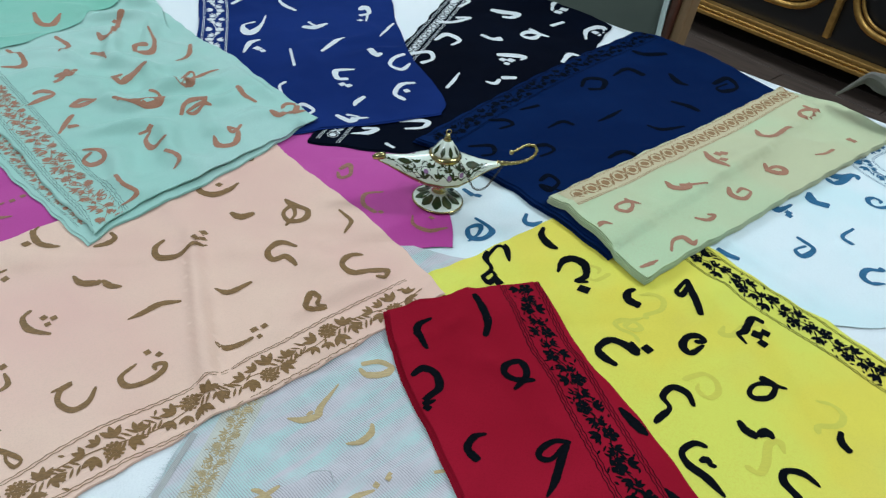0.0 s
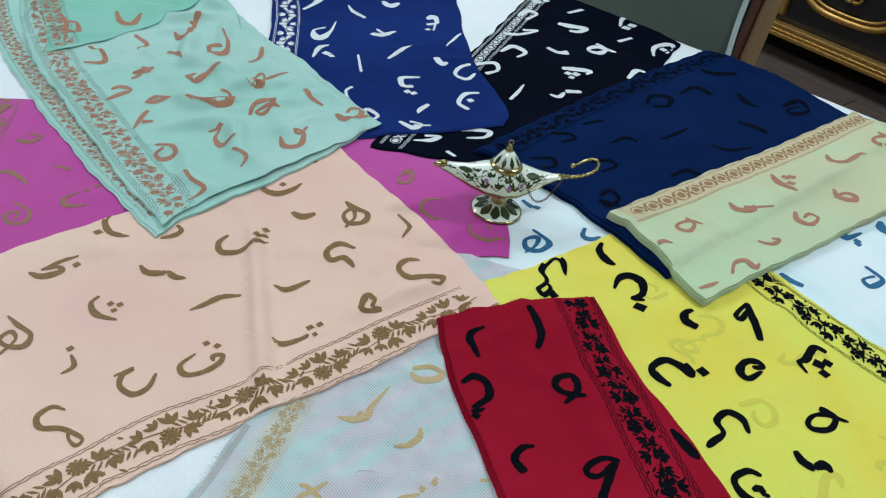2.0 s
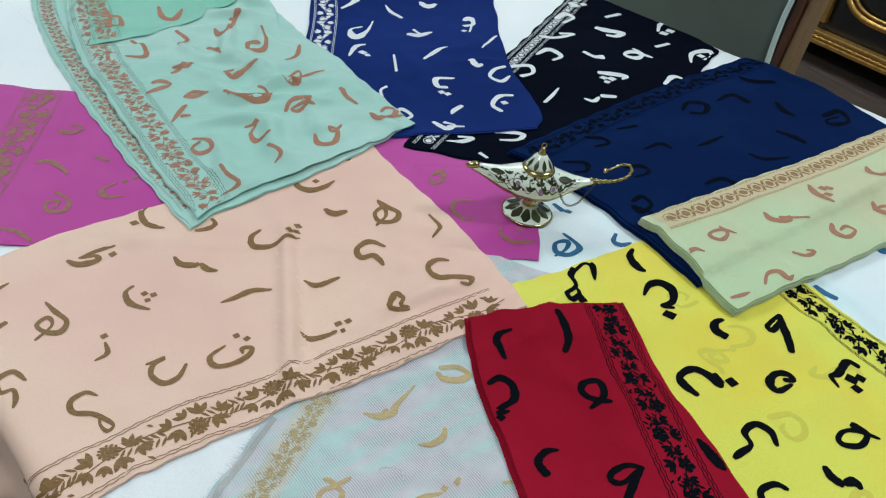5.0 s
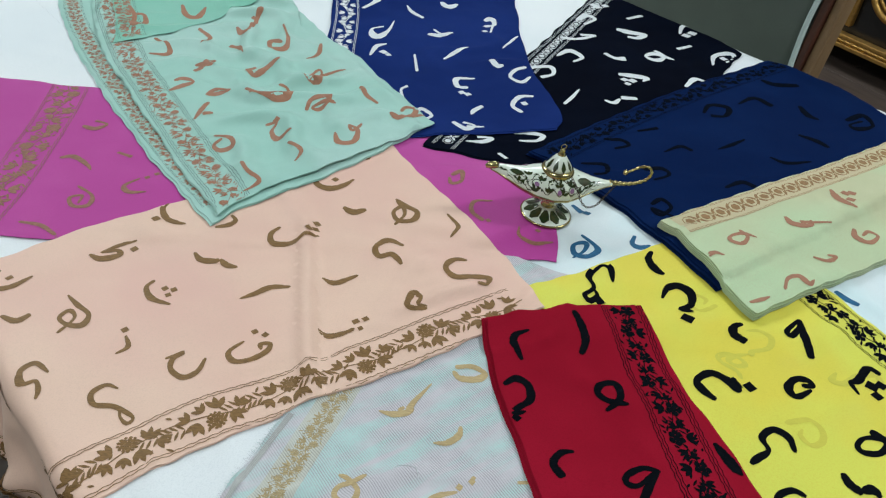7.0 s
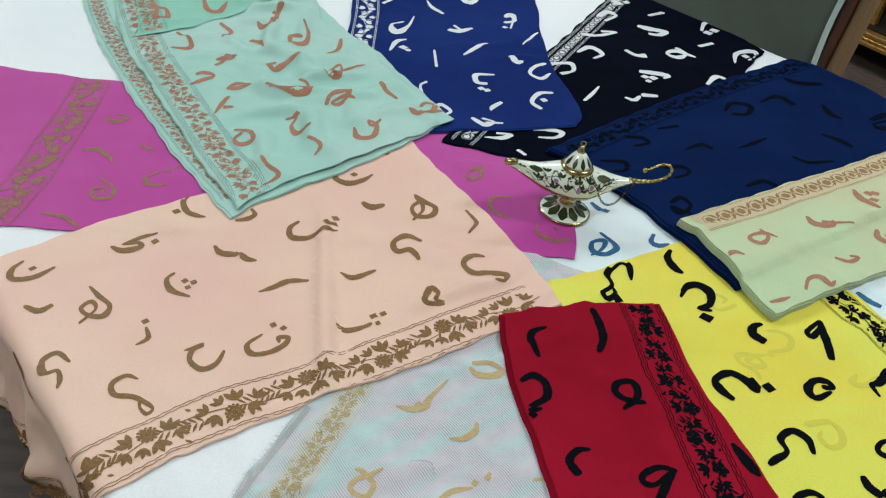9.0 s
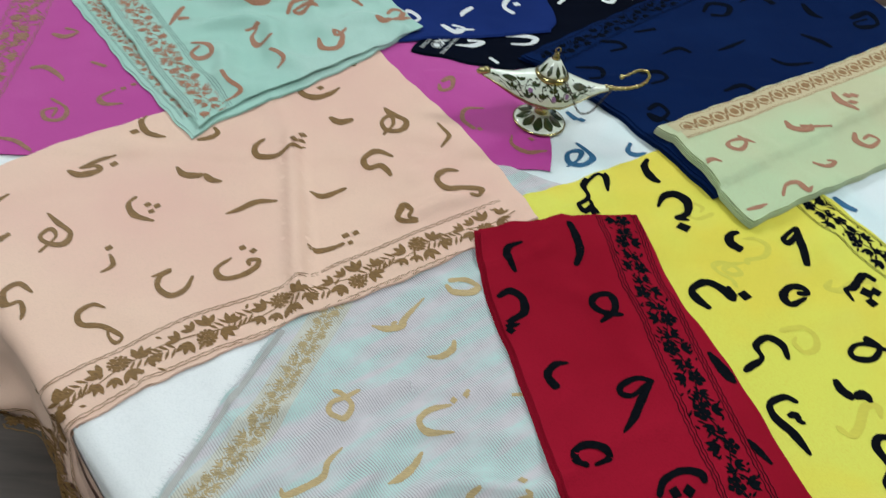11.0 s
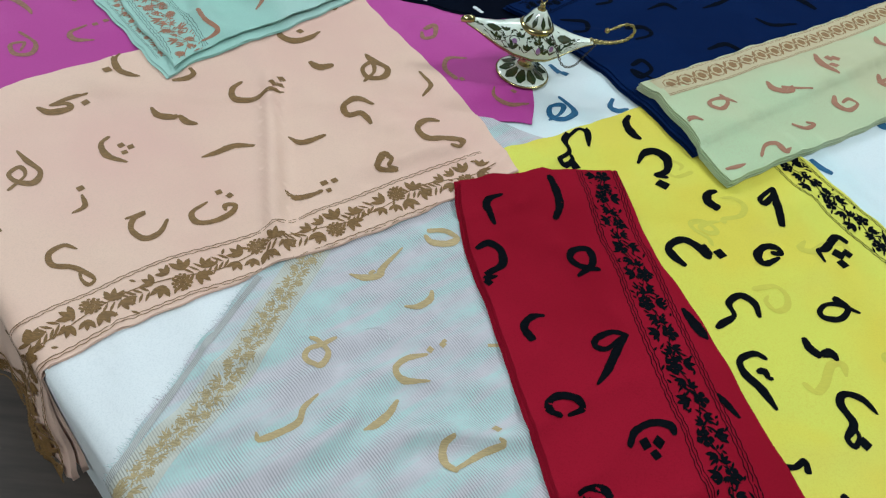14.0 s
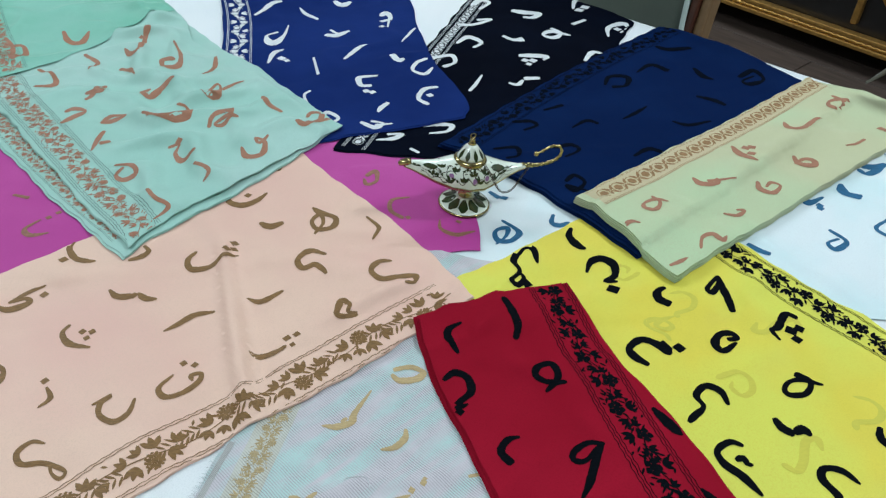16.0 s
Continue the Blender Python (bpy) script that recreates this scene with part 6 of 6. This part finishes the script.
rng = np.random.RandomState(5)
for side in (0, 1):
    def th_of(v):
        return v if side == 0 else math.pi - v
    greens = [hull_leaf(-0.058, th_of(0.95), 0.1, 0.018, 0.013), hull_leaf(0.022, th_of(0.95), -0.05, 0.021, 0.013)]
    for x, v in ((-0.047, 0.35), (-0.036, 0.95), (-0.020, 0.75), (-0.012, 0.25), (0.000, 0.55), (0.006, 0.22), (0.014, 0.60), (0.038, 0.45), (0.046, 0.80), (-0.066, 0.7), (-0.028, 0.18), (0.026, 0.25)):
        for da in (-0.9, 0.0, 0.9):
            greens.append(hull_leaf(x, th_of(v), 1.57 + da + rng.uniform(-0.3, 0.3), rng.uniform(0.0055, 0.0095), 0.0036))
    for _ in range(44):
        greens.append(hull_leaf(rng.uniform(-0.062, 0.052), th_of(rng.uniform(0.12, 1.25)), rng.uniform(0, 6.28), rng.uniform(0.003, 0.006), rng.uniform(0.0013, 0.0024)))
    for cx, v, r in ((-0.026, 0.55, 0.0055), (-0.008, 0.62, 0.0048), (0.016, 0.42, 0.0042), (-0.042, 0.75, 0.004)):
        arc = np.linspace(0.3, 5.4, 16)
        pts, faces = ribbon(np.c_[r * np.cos(arc), r * np.sin(arc)], np.full(16, 0.0009), 0.0003)
        pts[:, 0] += cx
        pts[:, 1] = th_of(v) + pts[:, 1] / 0.022
        greens.append((pts, faces))
    enamel(greens, M_ENAMEL_GREEN, "leaf_inlay", "dark green enamel leaf")
    vines = []
    for x0, v0, x1, v1, waves in ((-0.068, 0.55, -0.030, 0.80, 2.0), (-0.040, 0.25, 0.020, 0.30, 4.0), (-0.030, 1.0, 0.012, 0.85, 3.0), (0.010, 0.70, 0.058, 0.65, 2.5), (-0.060, 0.22, -0.030, 0.20, 2.0), (0.020, 0.22, 0.050, 0.30, 2.0)):
        q = np.linspace(0, 1, 40)
        pts, faces = ribbon(np.c_[x0 + (x1 - x0) * q, (v0 + (v1 - v0) * q) * 0.022 + 0.0026 * np.sin(q * waves * 6.283)], np.full(40, 0.00075), 0.0003)
        pts[:, 1] = np.array([th_of(v) for v in pts[:, 1] / 0.022])
        vines.append((pts, faces))
    enamel(vines, M_ENAMEL_BROWN, "vine_inlay", "brown enamel vine")
    violets = []
    for cx, v in ((-0.026, 0.55), (0.001, 0.32), (0.016, 0.42)):
        pts, faces = disc(0, 0, 0.0028)
        pts[:, 0] += cx
        pts[:, 1] = th_of(v) + pts[:, 1] / 0.022
        violets.append((pts, faces))
    enamel(violets, M_ENAMEL_VIOLET, "flower_inlay", "violet enamel flower")

lid = link_part("lid", mesh_from("lid", *lathe([(0.0190, 0.0600), (0.0200, 0.0640), (0.0188, 0.0665), (0.0165, 0.0680)], 36), M_BRASS), oil, "brass lid collar")
link_part("lid_dome", mesh_from("lid_dome", *lathe([(0.0166, 0.0677), (0.0150, 0.0712), (0.0112, 0.0765), (0.0072, 0.0815), (0.0052, 0.0840)], 36), M_ENAMEL), lid, "white enamelled cone")
link_part("finial", mesh_from("finial", *lathe([(0.0053, 0.0836), (0.0040, 0.0868), (0.0028, 0.0886), (0.0034, 0.0902), (0.0020, 0.0916), (0.0008, 0.0926)], 20), M_BRASS), lid, "brass finial")
for k in range(9):
    a = k * 0.698
    vs, fs = [], []
    for rr, zz, half in ((0.0162, 0.0688, 0.05), (0.0140, 0.0726, 0.20), (0.0116, 0.0762, 0.17), (0.0086, 0.0800, 0.03)):
        for s in (-1, 0, 1):
            vs.append(((rr + 0.0004) * math.cos(a + s * half), (rr + 0.0004) * math.sin(a + s * half), zz))
    for r in range(3):
        for c in range(2):
            fs.append((r * 3 + c, r * 3 + c + 1, r * 3 + c + 4, r * 3 + c + 3))
    link_part("lid_leaf", mesh_from("lid_leaf", vs, fs, M_ENAMEL_GREEN), lid, "dark green enamel leaf")
ring = [(0.0 + 0.0030 * math.cos(a), 0.0, 0.0948 + 0.0028 * math.sin(a)) for a in np.linspace(0, 6.2832, 25)[:-1]]
link_part("ring", mesh_from("ring", *tube(ring, 0.0006, 6, closed=True), M_BRASS), lid, "small brass ring")

curl = smooth_line([(0.066, 0, 0.0520), (0.082, 0, 0.0518), (0.098, 0, 0.0540), (0.110, 0, 0.0605), (0.1135, 0, 0.0700), (0.1085, 0, 0.0770), (0.0985, 0, 0.0770), (0.0885, 0, 0.0710), (0.0835, 0, 0.0680)], 0.0010)
grow = np.interp(np.linspace(0, 1, len(curl)), [0, 0.2, 0.6, 1], [0.0034, 0.0024, 0.0018, 0.0014])
link_part("handle", mesh_from("handle", *tube(curl, grow, 12, 1.05, 2), M_BRASS), oil, "twisted brass handle")
link_part("handle_knob", mesh_from("handle_knob", *lathe([(0.0006, -0.0032), (0.0026, -0.0020), (0.0033, 0.0), (0.0026, 0.0020), (0.0006, 0.0032)], 16), M_BRASS), oil, "brass knob").location = (0.0820, 0, 0.0675)
drop = smooth_line([(0.013, -0.016, 0.0655), (0.020, -0.0235, 0.056), (0.029, -0.028, 0.040), (0.038, -0.027, 0.0325), (0.050, -0.022, 0.033), (0.060, -0.014, 0.040), (0.073, -0.004, 0.051)], 0.001)
drop = at_even(drop, 27)
for i in range(26):
    a, b = Vector(drop[i]), Vector(drop[i + 1])
    d = (b - a).normalized()
    side = d.cross(Vector((0, 0, 1))).normalized() if i % 2 else d.cross(d.cross(Vector((0, 0, 1)))).normalized()
    mid = (a + b) / 2
    link = [mid + d * 0.0024 * math.cos(t) + side * 0.0012 * math.sin(t) for t in np.linspace(0, 6.2832, 13)[:-1]]
    link_part("chain_link", mesh_from("chain_link", *tube([tuple(p) for p in link], 0.00042, 5, closed=True), M_CHAIN), oil, "dark chain link" if i == 0 else "")
